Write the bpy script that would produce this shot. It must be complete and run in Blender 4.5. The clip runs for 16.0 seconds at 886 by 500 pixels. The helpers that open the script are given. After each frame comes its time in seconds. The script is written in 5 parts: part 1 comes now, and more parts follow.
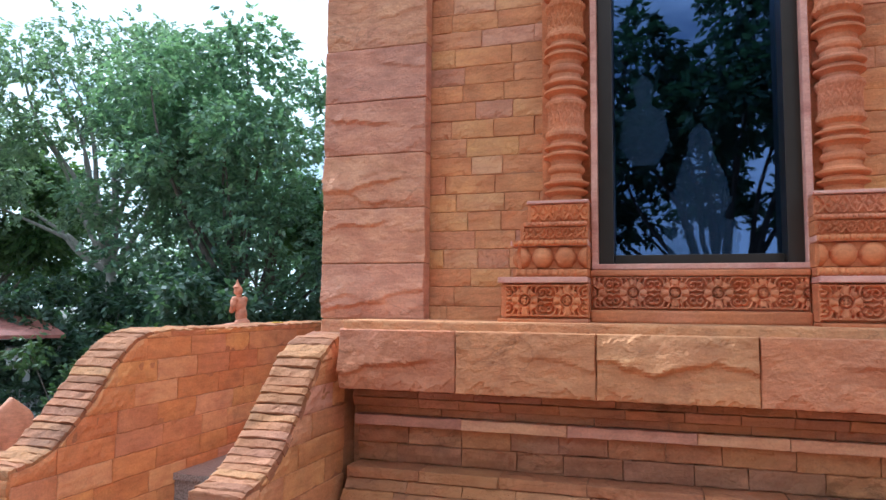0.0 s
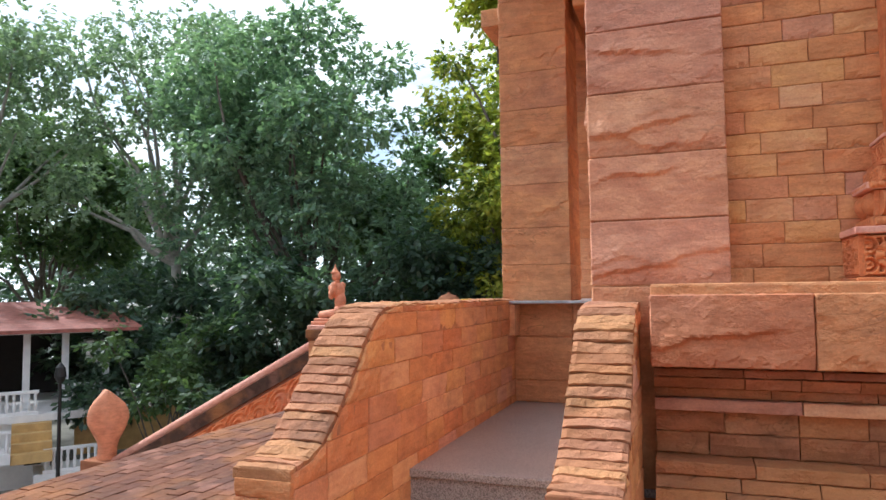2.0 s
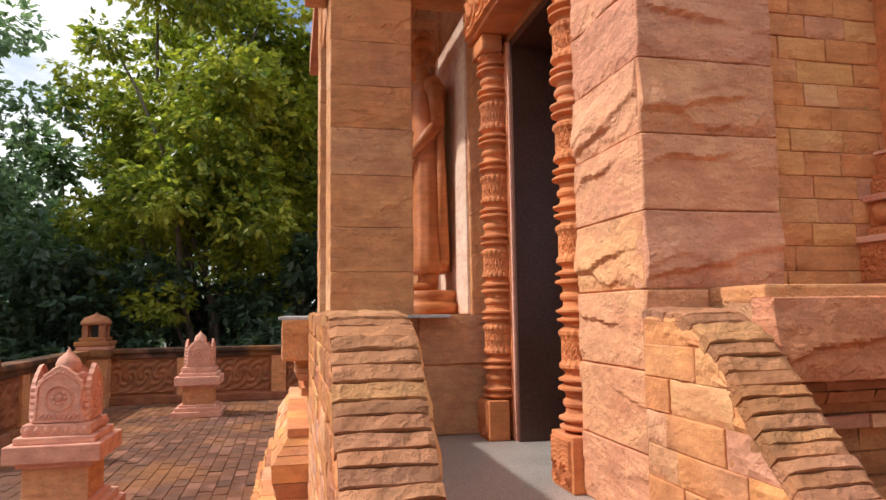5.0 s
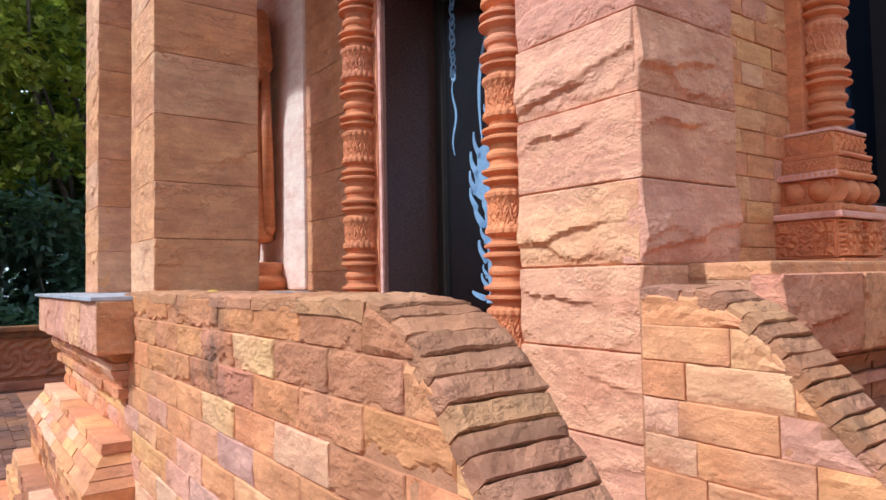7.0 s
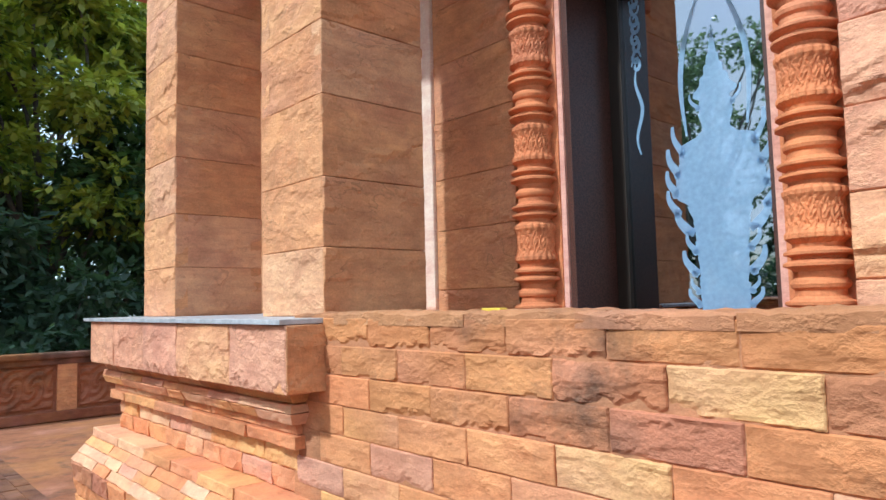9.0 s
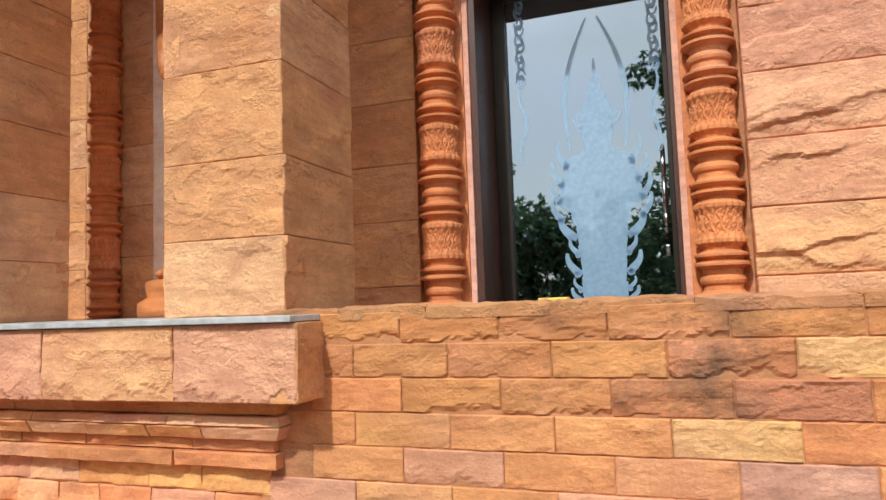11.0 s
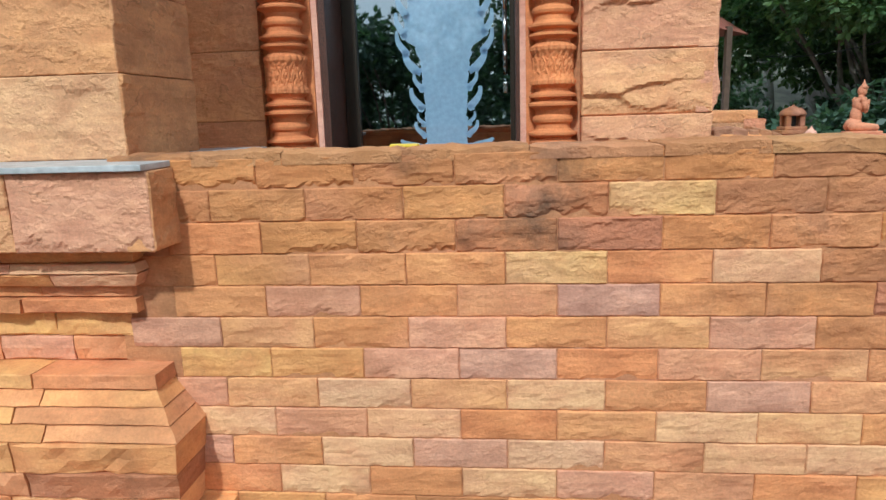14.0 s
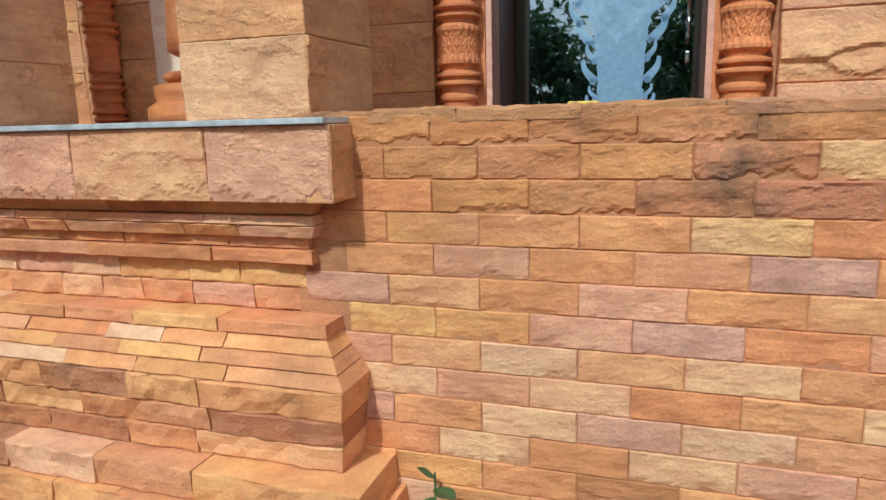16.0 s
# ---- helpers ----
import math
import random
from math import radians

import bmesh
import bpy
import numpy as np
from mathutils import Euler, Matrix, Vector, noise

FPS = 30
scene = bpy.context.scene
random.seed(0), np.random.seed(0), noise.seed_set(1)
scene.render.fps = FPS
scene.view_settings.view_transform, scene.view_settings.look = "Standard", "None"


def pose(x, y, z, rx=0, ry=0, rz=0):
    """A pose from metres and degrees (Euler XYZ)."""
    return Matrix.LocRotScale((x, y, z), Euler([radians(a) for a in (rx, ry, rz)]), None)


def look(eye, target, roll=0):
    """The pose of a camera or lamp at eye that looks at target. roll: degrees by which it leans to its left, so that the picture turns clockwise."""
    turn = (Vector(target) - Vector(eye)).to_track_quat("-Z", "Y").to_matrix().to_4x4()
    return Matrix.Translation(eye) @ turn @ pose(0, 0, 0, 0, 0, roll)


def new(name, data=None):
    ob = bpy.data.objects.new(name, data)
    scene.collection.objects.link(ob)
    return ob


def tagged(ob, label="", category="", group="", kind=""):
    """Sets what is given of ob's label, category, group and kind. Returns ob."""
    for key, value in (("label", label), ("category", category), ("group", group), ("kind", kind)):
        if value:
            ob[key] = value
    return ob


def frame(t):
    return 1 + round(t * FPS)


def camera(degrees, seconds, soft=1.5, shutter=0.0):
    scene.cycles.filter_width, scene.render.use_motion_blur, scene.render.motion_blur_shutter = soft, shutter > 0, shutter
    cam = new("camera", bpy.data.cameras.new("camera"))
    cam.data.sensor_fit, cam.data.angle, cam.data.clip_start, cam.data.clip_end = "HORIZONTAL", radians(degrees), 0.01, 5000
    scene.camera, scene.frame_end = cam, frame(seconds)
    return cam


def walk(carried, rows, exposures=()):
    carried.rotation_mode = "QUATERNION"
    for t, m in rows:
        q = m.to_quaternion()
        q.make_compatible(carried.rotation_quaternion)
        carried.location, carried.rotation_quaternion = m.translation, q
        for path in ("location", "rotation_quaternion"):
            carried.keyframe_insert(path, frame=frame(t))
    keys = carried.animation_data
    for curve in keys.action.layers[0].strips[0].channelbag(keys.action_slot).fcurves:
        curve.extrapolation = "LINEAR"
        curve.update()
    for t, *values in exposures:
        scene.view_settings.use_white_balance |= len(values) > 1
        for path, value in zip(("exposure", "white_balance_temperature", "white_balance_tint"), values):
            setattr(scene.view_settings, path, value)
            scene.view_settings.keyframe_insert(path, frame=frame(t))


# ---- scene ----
cam = camera(66.6, 16.0)
PATH = [
    (0, (-0.185, -0.083, 1.728), (-0.766, 1.824, 1.889), 0.5),
    (0.5, (-0.438, -0.11, 1.688), (-1.185, 1.742, 1.811), -0.2),
    (1, (-0.793, -0.027, 1.644), (-1.581, 1.809, 1.751), -0.2),
    (1.5, (-1.15, 0.055, 1.611), (-1.939, 1.89, 1.718), 0.0),
    (2, (-1.505, 0.105, 1.616), (-2.186, 1.981, 1.746), -0.6),
    (2.5, (-1.861, 0.264, 1.588), (-2.433, 2.177, 1.697), -0.3),
    (3, (-2.195, 0.432, 1.593), (-2.65, 2.374, 1.736), -0.3),
    (3.5, (-2.549, 0.536, 1.592), (-2.785, 2.516, 1.739), -0.9),
    (4, (-2.812, 0.718, 1.569), (-2.861, 2.712, 1.705), -0.6),
    (4.5, (-3.037, 0.896, 1.571), (-2.924, 2.887, 1.732), -0.9),
    (5, (-3.244, 1.003, 1.567), (-2.807, 2.946, 1.751), -0.8),
    (5.2, (-3.284, 1.021, 1.558), (-2.682, 2.92, 1.733), -0.9),
    (7.5, (-3.968, 2.213, 1.616), (-2.726, 3.776, 1.723), -1.2),
    (8, (-4.050, 2.563, 1.617), (-2.745, 4.071, 1.757), -1.4),
    (8.5, (-4.272, 2.879, 1.610), (-2.998, 4.413, 1.760), -1.3),
    (10.8, (-5.173, 4.181, 1.581), (-3.32, 4.917, 1.738), -2.0),
    (11, (-5.174, 4.276, 1.572), (-3.291, 4.93, 1.731), -2.0),
    (11.5, (-5.22, 4.318, 1.633), (-3.279, 4.764, 1.819), -3.3),
    (12, (-5.275, 4.294, 1.675), (-3.282, 4.388, 1.816), -2.6),
    (12.5, (-5.285, 4.268, 1.674), (-3.291, 4.233, 1.82), -1.8),
    (13, (-5.296, 4.294, 1.672), (-3.3, 4.239, 1.789), -1.3),
    (13.5, (-5.287, 4.292, 1.686), (-3.319, 4.393, 1.346), -1.7),
    (14, (-5.314, 4.303, 1.676), (-3.364, 4.501, 1.281), -1.8),
    (14.5, (-5.302, 4.315, 1.668), (-3.363, 4.588, 1.263), -1.6),
    (15, (-5.303, 4.344, 1.633), (-3.388, 4.756, 1.227), -1.9),
    (15.5, (-5.274, 4.368, 1.557), (-3.381, 4.868, 1.154), -2.0),
    (16, (-5.269, 4.39, 1.543), (-3.41, 5.016, 1.155), -1.6),
]
walk(cam, [(t, look(eye, target, roll)) for t, eye, target, roll in PATH],
     [(0.0, 0.57, 4900, 3), (0.5, 0.48, 5250, 8), (1.0, 0.5, 5400, 8), (2.0, 0.5, 5500, 8), (4.0, 0.36, 5900, 8), (5.0, 0.2, 6350, 11), (7.5, 0.33, 4750, 4), (8.5, 0.32, 4850, 0), (11.0, 0.20, 5850, -1), (13.0, 0.20, 5950, 0), (14.0, -0.04, 5250, -7), (16.0, -0.09, 5150, -9)])

# ---- light ----
SUN = Vector((-0.68, 0.12, 0.73)).normalized()
world = bpy.data.worlds.new("sky")
scene.world = world
world.use_nodes = True
wn, wl = world.node_tree.nodes, world.node_tree.links
wn.clear()
w_out, w_bg = wn.new("ShaderNodeOutputWorld"), wn.new("ShaderNodeBackground")
w_sky = wn.new("ShaderNodeTexSky")
w_sky.sky_type, w_sky.sun_disc = "NISHITA", False
w_sky.sun_elevation = math.asin(SUN.z)
w_sky.sun_rotation = math.atan2(SUN.x, SUN.y)
w_sky.dust_density = 2.5
w_co, w_map, w_noise = wn.new("ShaderNodeTexCoord"), wn.new("ShaderNodeMapping"), wn.new("ShaderNodeTexNoise")
w_map.inputs["Scale"].default_value = (1.6, 1.6, 4.0)
w_noise.inputs["Scale"].default_value, w_noise.inputs["Detail"].default_value = 1.7, 7
w_noise.inputs["Roughness"].default_value = 0.58
w_ramp = wn.new("ShaderNodeValToRGB")
w_ramp.color_ramp.elements[0].position, w_ramp.color_ramp.elements[1].position = 0.37, 0.57
w_mix = wn.new("ShaderNodeMix")
w_mix.data_type = "RGBA"
w_mix.inputs["B"].default_value = (9.6, 9.5, 9.4, 1)
wl.new(w_co.outputs["Generated"], w_map.inputs["Vector"])
wl.new(w_map.outputs["Vector"], w_noise.inputs["Vector"])
wl.new(w_noise.outputs["Fac"], w_ramp.inputs["Fac"])
wl.new(w_ramp.outputs["Color"], w_mix.inputs["Factor"])
wl.new(w_sky.outputs["Color"], w_mix.inputs["A"])
wl.new(w_mix.outputs["Result"], w_bg.inputs["Color"])
wl.new(w_bg.outputs["Background"], w_out.inputs["Surface"])
w_bg.inputs["Strength"].default_value = 0.13

sun = new("sun", bpy.data.lights.new("sun", "SUN"))
sun.data.energy, sun.data.angle, sun.data.color = 3.0, radians(2.0), (1.0, 0.95, 0.87)
sun.matrix_world = look(SUN * 60, (0, 0, 0))


# ---- materials ----
def nodes(name):
    m = bpy.data.materials.new(name)
    m.use_nodes = True
    t = m.node_tree
    t.nodes.clear()
    out, bsdf = t.nodes.new("ShaderNodeOutputMaterial"), t.nodes.new("ShaderNodeBsdfPrincipled")
    t.links.new(bsdf.outputs["BSDF"], out.inputs["Surface"])
    return m, t, bsdf, out


def mixer(t, kind, fac, a, b):
    n = t.nodes.new("ShaderNodeMix")
    n.data_type, n.blend_type = "RGBA", kind
    for key, v in (("Factor", fac), ("A", a), ("B", b)):
        if hasattr(v, "is_output"):
            t.links.new(v, n.inputs[key])
        elif isinstance(v, (int, float)):
            n.inputs[key].default_value = v
        else:
            n.inputs[key].default_value = (*v, 1)
    return n.outputs["Result"]


def calc(t, op, a, b=0.0, c=0.0):
    n = t.nodes.new("ShaderNodeMath")
    n.operation = op
    for k, v in enumerate((a, b, c)):
        if hasattr(v, "is_output"):
            t.links.new(v, n.inputs[k])
        else:
            n.inputs[k].default_value = v
    return n.outputs[0]


def grain(t, scale, detail=4.0, rough=0.55, stretch=(1, 1, 1), shift=None, warp=0.0):
    """Noise over the world's metres, shifted from piece to piece."""
    geo, mp, n = t.nodes.new("ShaderNodeNewGeometry"), t.nodes.new("ShaderNodeMapping"), t.nodes.new("ShaderNodeTexNoise")
    mp.inputs["Scale"].default_value = stretch
    t.links.new(geo.outputs["Position"], mp.inputs["Vector"])
    v = mp.outputs["Vector"]
    if shift is not None:
        add = t.nodes.new("ShaderNodeVectorMath")
        add.operation = "ADD"
        t.links.new(v, add.inputs[0])
        t.links.new(shift, add.inputs[1])
        v = add.outputs[0]
    t.links.new(v, n.inputs["Vector"])
    n.inputs["Scale"].default_value, n.inputs["Detail"].default_value = scale, detail
    n.inputs["Roughness"].default_value, n.inputs["Distortion"].default_value = rough, warp
    return n.outputs["Fac"]


def ramp(t, fac, stops):
    n = t.nodes.new("ShaderNodeValToRGB")
    e = n.color_ramp.elements
    while len(e) < len(stops):
        e.new(0.5)
    for k, (p, c) in enumerate(stops):
        e[k].position = p
        e[k].color = (*c, 1) if not isinstance(c, (int, float)) else (c, c, c, 1)
    t.links.new(fac, n.inputs["Fac"])
    return n.outputs["Color"]


def bump(t, bsdf, height, strength, dist, before=None):
    n = t.nodes.new("ShaderNodeBump")
    n.inputs["Strength"].default_value, n.inputs["Distance"].default_value = strength, dist
    t.links.new(height, n.inputs["Height"])
    if before is not None:
        t.links.new(before, n.inputs["Normal"])
    t.links.new(n.outputs["Normal"], bsdf.inputs["Normal"])
    return n.outputs["Normal"]


def sandstone(name, tones, cleft=1.0, stain=0.35, rough=0.85, island=False, pit=0.0):
    """Split sandstone: a tone to each piece, soft bedding, split ledges and dark weathering."""
    m, t, bsdf, _ = nodes(name)
    if island:
        rnd = t.nodes.new("ShaderNodeNewGeometry").outputs["Random Per Island"]
    else:
        rnd = t.nodes.new("ShaderNodeObjectInfo").outputs["Random"]
    comb = t.nodes.new("ShaderNodeCombineXYZ")
    for k, f in enumerate((37.0, 91.0, 53.0)):
        t.links.new(calc(t, "MULTIPLY", rnd, f), comb.inputs[k])
    sh = comb.outputs[0]
    col = ramp(t, rnd, [((k + 0.5) / len(tones), c) for k, c in enumerate(tones)])
    bed = grain(t, 3.0, 5, 0.6, (1, 1, 1.9), sh, 0.5)
    col = mixer(t, "OVERLAY", 0.55, col, ramp(t, bed, [(0.3, (0.36, 0.30, 0.30)), (0.52, (0.5, 0.5, 0.5)), (0.72, (0.64, 0.60, 0.56))]))
    blush = grain(t, 1.3, 3, 0.5, (1, 1, 1), sh)
    col = mixer(t, "MIX", calc(t, "MULTIPLY", ramp(t, blush, [(0.52, 0.0), (0.7, 1.0)]), 0.35), col, (0.52, 0.27, 0.20))
    patch = grain(t, 7.5, 5, 0.65, (1, 1, 1.4), sh)
    col = mixer(t, "OVERLAY", 0.5, col, ramp(t, patch, [(0.3, (0.33, 0.30, 0.29)), (0.5, (0.5, 0.5, 0.5)), (0.7, (0.66, 0.65, 0.62))]))
    fine = grain(t, 95, 3, 0.6)
    col = mixer(t, "OVERLAY", 0.35, col, ramp(t, fine, [(0.25, (0.32, 0.32, 0.32)), (0.75, (0.68, 0.68, 0.68))]))
    wash = grain(t, 0.9, 5, 0.6)
    col = mixer(t, "MIX", calc(t, "MULTIPLY", ramp(t, wash, [(0.48, 0.0), (0.64, 1.0)]), 0.75 * stain), col, (0.34, 0.155, 0.055))
    dirt = grain(t, 2.1, 7, 0.68, (1, 1, 1), None)
    col = mixer(t, "MIX", calc(t, "MULTIPLY", ramp(t, dirt, [(0.55, 0.0), (0.72, 1.0)]), stain), col, (0.10, 0.060, 0.040))
    vein = grain(t, 5.0, 4, 0.55, (0.7, 0.7, 5.5), sh, 0.8)
    col = mixer(t, "OVERLAY", 0.3, col, ramp(t, vein, [(0.34, (0.36, 0.33, 0.33)), (0.5, (0.5, 0.5, 0.5)), (0.66, (0.63, 0.62, 0.60))]))
    big = grain(t, 2.3, 4, 0.5, (1, 1, 2.3), sh, 0.5)
    crack = ramp(t, calc(t, "FRACT", calc(t, "DIVIDE", big, 0.27)), [(0.0, 1.0), (0.018, 0.6), (0.07, 0.0)])
    where = ramp(t, grain(t, 2.6, 3, 0.5, (1, 1, 1), sh), [(0.47, 0.0), (0.57, 1.0)])
    col = mixer(t, "MIX", calc(t, "MULTIPLY", calc(t, "MULTIPLY", crack, where), min(0.55, 0.5 * cleft)), col, (0.12, 0.055, 0.03))
    col = mixer(t, "MULTIPLY", 1.0, col, (1.27, 1.19, 1.11))
    t.links.new(col, bsdf.inputs["Base Color"])
    bsdf.inputs["Roughness"].default_value = rough
    bsdf.inputs["Specular IOR Level"].default_value = 0.25
    steps = calc(t, "MULTIPLY", calc(t, "SNAP", big, 0.27), where)
    h = calc(t, "ADD", calc(t, "MULTIPLY", steps, 0.5), calc(t, "MULTIPLY", big, 0.25))
    chip = calc(t, "MULTIPLY", calc(t, "SNAP", grain(t, 7, 5, 0.55, (1, 1, 1.7), sh, 0.25), 0.17), ramp(t, patch, [(0.48, 0.0), (0.6, 1.0)]))
    n1 = bump(t, bsdf, h, min(1.0, 0.6 * cleft), 0.09)
    n2 = bump(t, bsdf, chip, 0.5 * min(1.0, cleft + 0.1), 0.03, n1)
    n3 = bump(t, bsdf, grain(t, 30, 7, 0.7, (1, 1, 1.6), sh), 0.42, 0.012, n2)
    bump(t, bsdf, fine, 0.3 + pit, 0.004, n3)
    return m


ORANGE = (0.52, 0.235, 0.105)
stone_brick = sandstone("sandstone_brick", [ORANGE, (0.58, 0.280, 0.120), (0.61, 0.345, 0.135), (0.56, 0.275, 0.145), (0.51, 0.235, 0.105), (0.55, 0.290, 0.200), (0.63, 0.37, 0.19), ORANGE, (0.59, 0.315, 0.125), (0.44, 0.190, 0.085), (0.60, 0.30, 0.13), (0.54, 0.225, 0.100)], 0.35, 0.32)
# south ledge only: warm bounced light put into its darker, more orange tones
ledge_bounce_lit = sandstone("bounce_lit_ledge_sandstone", [(0.47, 0.205, 0.110), (0.51, 0.235, 0.115), (0.53, 0.275, 0.130), (0.46, 0.195, 0.120)], 0.8, 0.45)
mauve_brick = sandstone("mauve_sandstone_brick", [(0.46, 0.255, 0.190), (0.49, 0.27, 0.190), (0.53, 0.285, 0.180)], 0.3, 0.15)
pale_brick = sandstone("pale_sandstone_brick", [(0.60, 0.375, 0.23), (0.59, 0.35, 0.20), (0.60, 0.36, 0.20)], 0.35, 0.2)
yellow_brick = sandstone("yellow_sandstone_brick", [(0.57, 0.34, 0.150), (0.56, 0.32, 0.140)], 0.45, 0.25)
red_brick = sandstone("red_weathered_brick", [(0.34, 0.145, 0.085), (0.38, 0.160, 0.095), (0.36, 0.160, 0.08)], 0.6, 0.75)
stained_brick = sandstone("stained_sandstone_brick", [(0.49, 0.215, 0.088), (0.52, 0.250, 0.100), (0.45, 0.185, 0.088), (0.54, 0.285, 0.118), (0.39, 0.158, 0.078), (0.49, 0.225, 0.088)], 0.5, 1.0)
stone_block = sandstone("sandstone_block", [(0.58, 0.315, 0.19), (0.47, 0.225, 0.165), (0.61, 0.345, 0.21), (0.53, 0.265, 0.18), (0.60, 0.33, 0.17), (0.49, 0.245, 0.185), (0.57, 0.295, 0.18)], 0.75, 0.22)
stone_pillar = sandstone("sandstone_pillar", [(0.52, 0.265, 0.125), (0.56, 0.305, 0.15), (0.50, 0.25, 0.12), (0.55, 0.32, 0.18)], 0.9, 0.2)
stone_cap = sandstone("sandstone_cap", [(0.37, 0.18, 0.09), (0.40, 0.215, 0.10), (0.33, 0.155, 0.085), (0.28, 0.14, 0.075), (0.39, 0.19, 0.10)], 1.0, 0.8)
mortar = sandstone("mortar", [(0.40, 0.195, 0.10), (0.42, 0.21, 0.105)], 0.3, 0.4)
carved = sandstone("carved_sandstone", [(0.50, 0.19, 0.08), (0.53, 0.21, 0.085)], 0.15, 0.12, 0.8)
carved_pink = sandstone("carved_pink_sandstone", [(0.60, 0.35, 0.285), (0.58, 0.325, 0.255)], 0.2, 0.18, 0.8)
statue_stone = sandstone("statue_sandstone", [(0.50, 0.22, 0.13), (0.52, 0.24, 0.14)], 0.12, 0.15, 0.7)
polished = sandstone("rubbed_sandstone", [(0.40, 0.155, 0.06), (0.42, 0.165, 0.06)], 0.06, 0.1, 0.38)
laterite = sandstone("laterite_paving", [(0.135, 0.065, 0.042), (0.150, 0.072, 0.046), (0.12, 0.058, 0.041), (0.135, 0.070, 0.048), (0.11, 0.060, 0.046)], 0.9, 0.6, 0.9, pit=0.4)
laterite_far = sandstone("laterite_paving_far", [(0.135, 0.065, 0.042), (0.150, 0.072, 0.046), (0.12, 0.058, 0.041), (0.135, 0.070, 0.048), (0.11, 0.060, 0.046)], 0.9, 0.6, 0.9, True, 0.4)
weathered = sandstone("weathered_sandstone", [(0.22, 0.09, 0.05), (0.26, 0.115, 0.06)], 0.5, 1.0)


def granite(name, a, b, rough, scale=140):
    m, t, bsdf, _ = nodes(name)
    speck = grain(t, scale, 2, 0.7)
    col = ramp(t, speck, [(0.35, a), (0.6, b)])
    col = mixer(t, "MULTIPLY", 0.5, col, ramp(t, grain(t, 3, 5), [(0.3, (0.6, 0.6, 0.6)), (0.7, (1, 1, 1))]))
    t.links.new(col, bsdf.inputs["Base Color"])
    t.links.new(calc(t, "MULTIPLY_ADD", grain(t, 6, 4), 0.3, rough - 0.15), bsdf.inputs["Roughness"])
    return m


grey_granite = granite("grey_granite", (0.20, 0.17, 0.155), (0.54, 0.48, 0.43), 0.36)
dark_granite = granite("dark_polished_granite", (0.040, 0.016, 0.011), (0.13, 0.055, 0.038), 0.36)


def plain(name, color, rough=0.6, metal=0.0, vary=0.25, scale=9, fine=0.2):
    m, t, bsdf, _ = nodes(name)
    lo, hi = tuple(c * (1 - vary) for c in color), tuple(min(1, c * (1 + vary)) for c in color)
    t.links.new(ramp(t, grain(t, scale, 6, 0.6), [(0.3, lo), (0.7, hi)]), bsdf.inputs["Base Color"])
    bsdf.inputs["Roughness"].default_value, bsdf.inputs["Metallic"].default_value = rough, metal
    if fine:
        bump(t, bsdf, grain(t, scale * 8, 4), fine, 0.01)
    return m


aluminium = plain("bronze_anodised_metal", (0.055, 0.040, 0.030), 0.35, 0.6, 0.1, 5, 0)
chrome = plain("brushed_steel", (0.62, 0.61, 0.60), 0.22, 1.0, 0.08, 20, 0)
slate = plain("grey_slate", (0.46, 0.45, 0.45), 0.4, 0, 0.3, 14)
white_paint = plain("white_paint", (0.72, 0.70, 0.67), 0.6, 0, 0.1, 3)
yellow_paint = plain("ochre_paint", (0.52, 0.33, 0.12), 0.7, 0, 0.2, 3)
red_tiles = plain("red_roof_tiles", (0.30, 0.10, 0.07), 0.7, 0, 0.35, 6, 0.4)
# near-black colour stands in for the shade of unlit rooms and openings
unlit_black = plain("unlit_interior_black", (0.02, 0.018, 0.016), 0.8, 0, 0.4, 2, 0)
frosting_base = plain("etched_glass_frosting", (0.46, 0.66, 0.92), 0.5, 0, 0.12, 40, 0.3)
yellow_plastic = plain("yellow_plastic", (0.75, 0.55, 0.06), 0.4, 0, 0.1, 20, 0)
concrete = plain("concrete", (0.42, 0.41, 0.38), 0.8, 0, 0.2, 3)
lower_earth = plain("court_earth", (0.16, 0.145, 0.11), 0.9, 0, 0.5, 0.8)
rock = plain("boulder_rock", (0.24, 0.20, 0.17), 0.9, 0, 0.4, 1.4, 0.6)
bark = plain("bark", (0.15, 0.12, 0.095), 0.9, 0, 0.4, 5, 0.8)
pale_bark = plain("pale_bark", (0.34, 0.31, 0.27), 0.85, 0, 0.3, 5, 0.6)
black_iron = plain("black_iron", (0.03, 0.028, 0.026), 0.5, 0.5, 0.2, 10, 0)

glass, gt, g_bsdf, g_out = nodes("tinted_glass")
gt.nodes.remove(g_bsdf)
g_mix, g_clear, g_gloss = gt.nodes.new("ShaderNodeMixShader"), gt.nodes.new("ShaderNodeBsdfTransparent"), gt.nodes.new("ShaderNodeBsdfGlossy")
g_clear.inputs["Color"].default_value = (0.16, 0.19, 0.22, 1)
g_gloss.inputs["Color"].default_value = (0.88, 0.93, 1.0, 1)
g_gloss.inputs["Roughness"].default_value = 0.015
g_mix.inputs["Fac"].default_value = 0.36
gt.links.new(g_clear.outputs[0], g_mix.inputs[1])
gt.links.new(g_gloss.outputs[0], g_mix.inputs[2])
gt.links.new(g_mix.outputs[0], g_out.inputs["Surface"])


window_glass = glass.copy()
window_glass.name = "dark_window_glass"
for n in window_glass.node_tree.nodes:
    if n.type == "MIX_SHADER":
        n.inputs["Fac"].default_value = 0.17
    if n.type == "BSDF_GLOSSY":
        n.inputs["Color"].default_value = (0.36, 0.52, 0.95, 1)


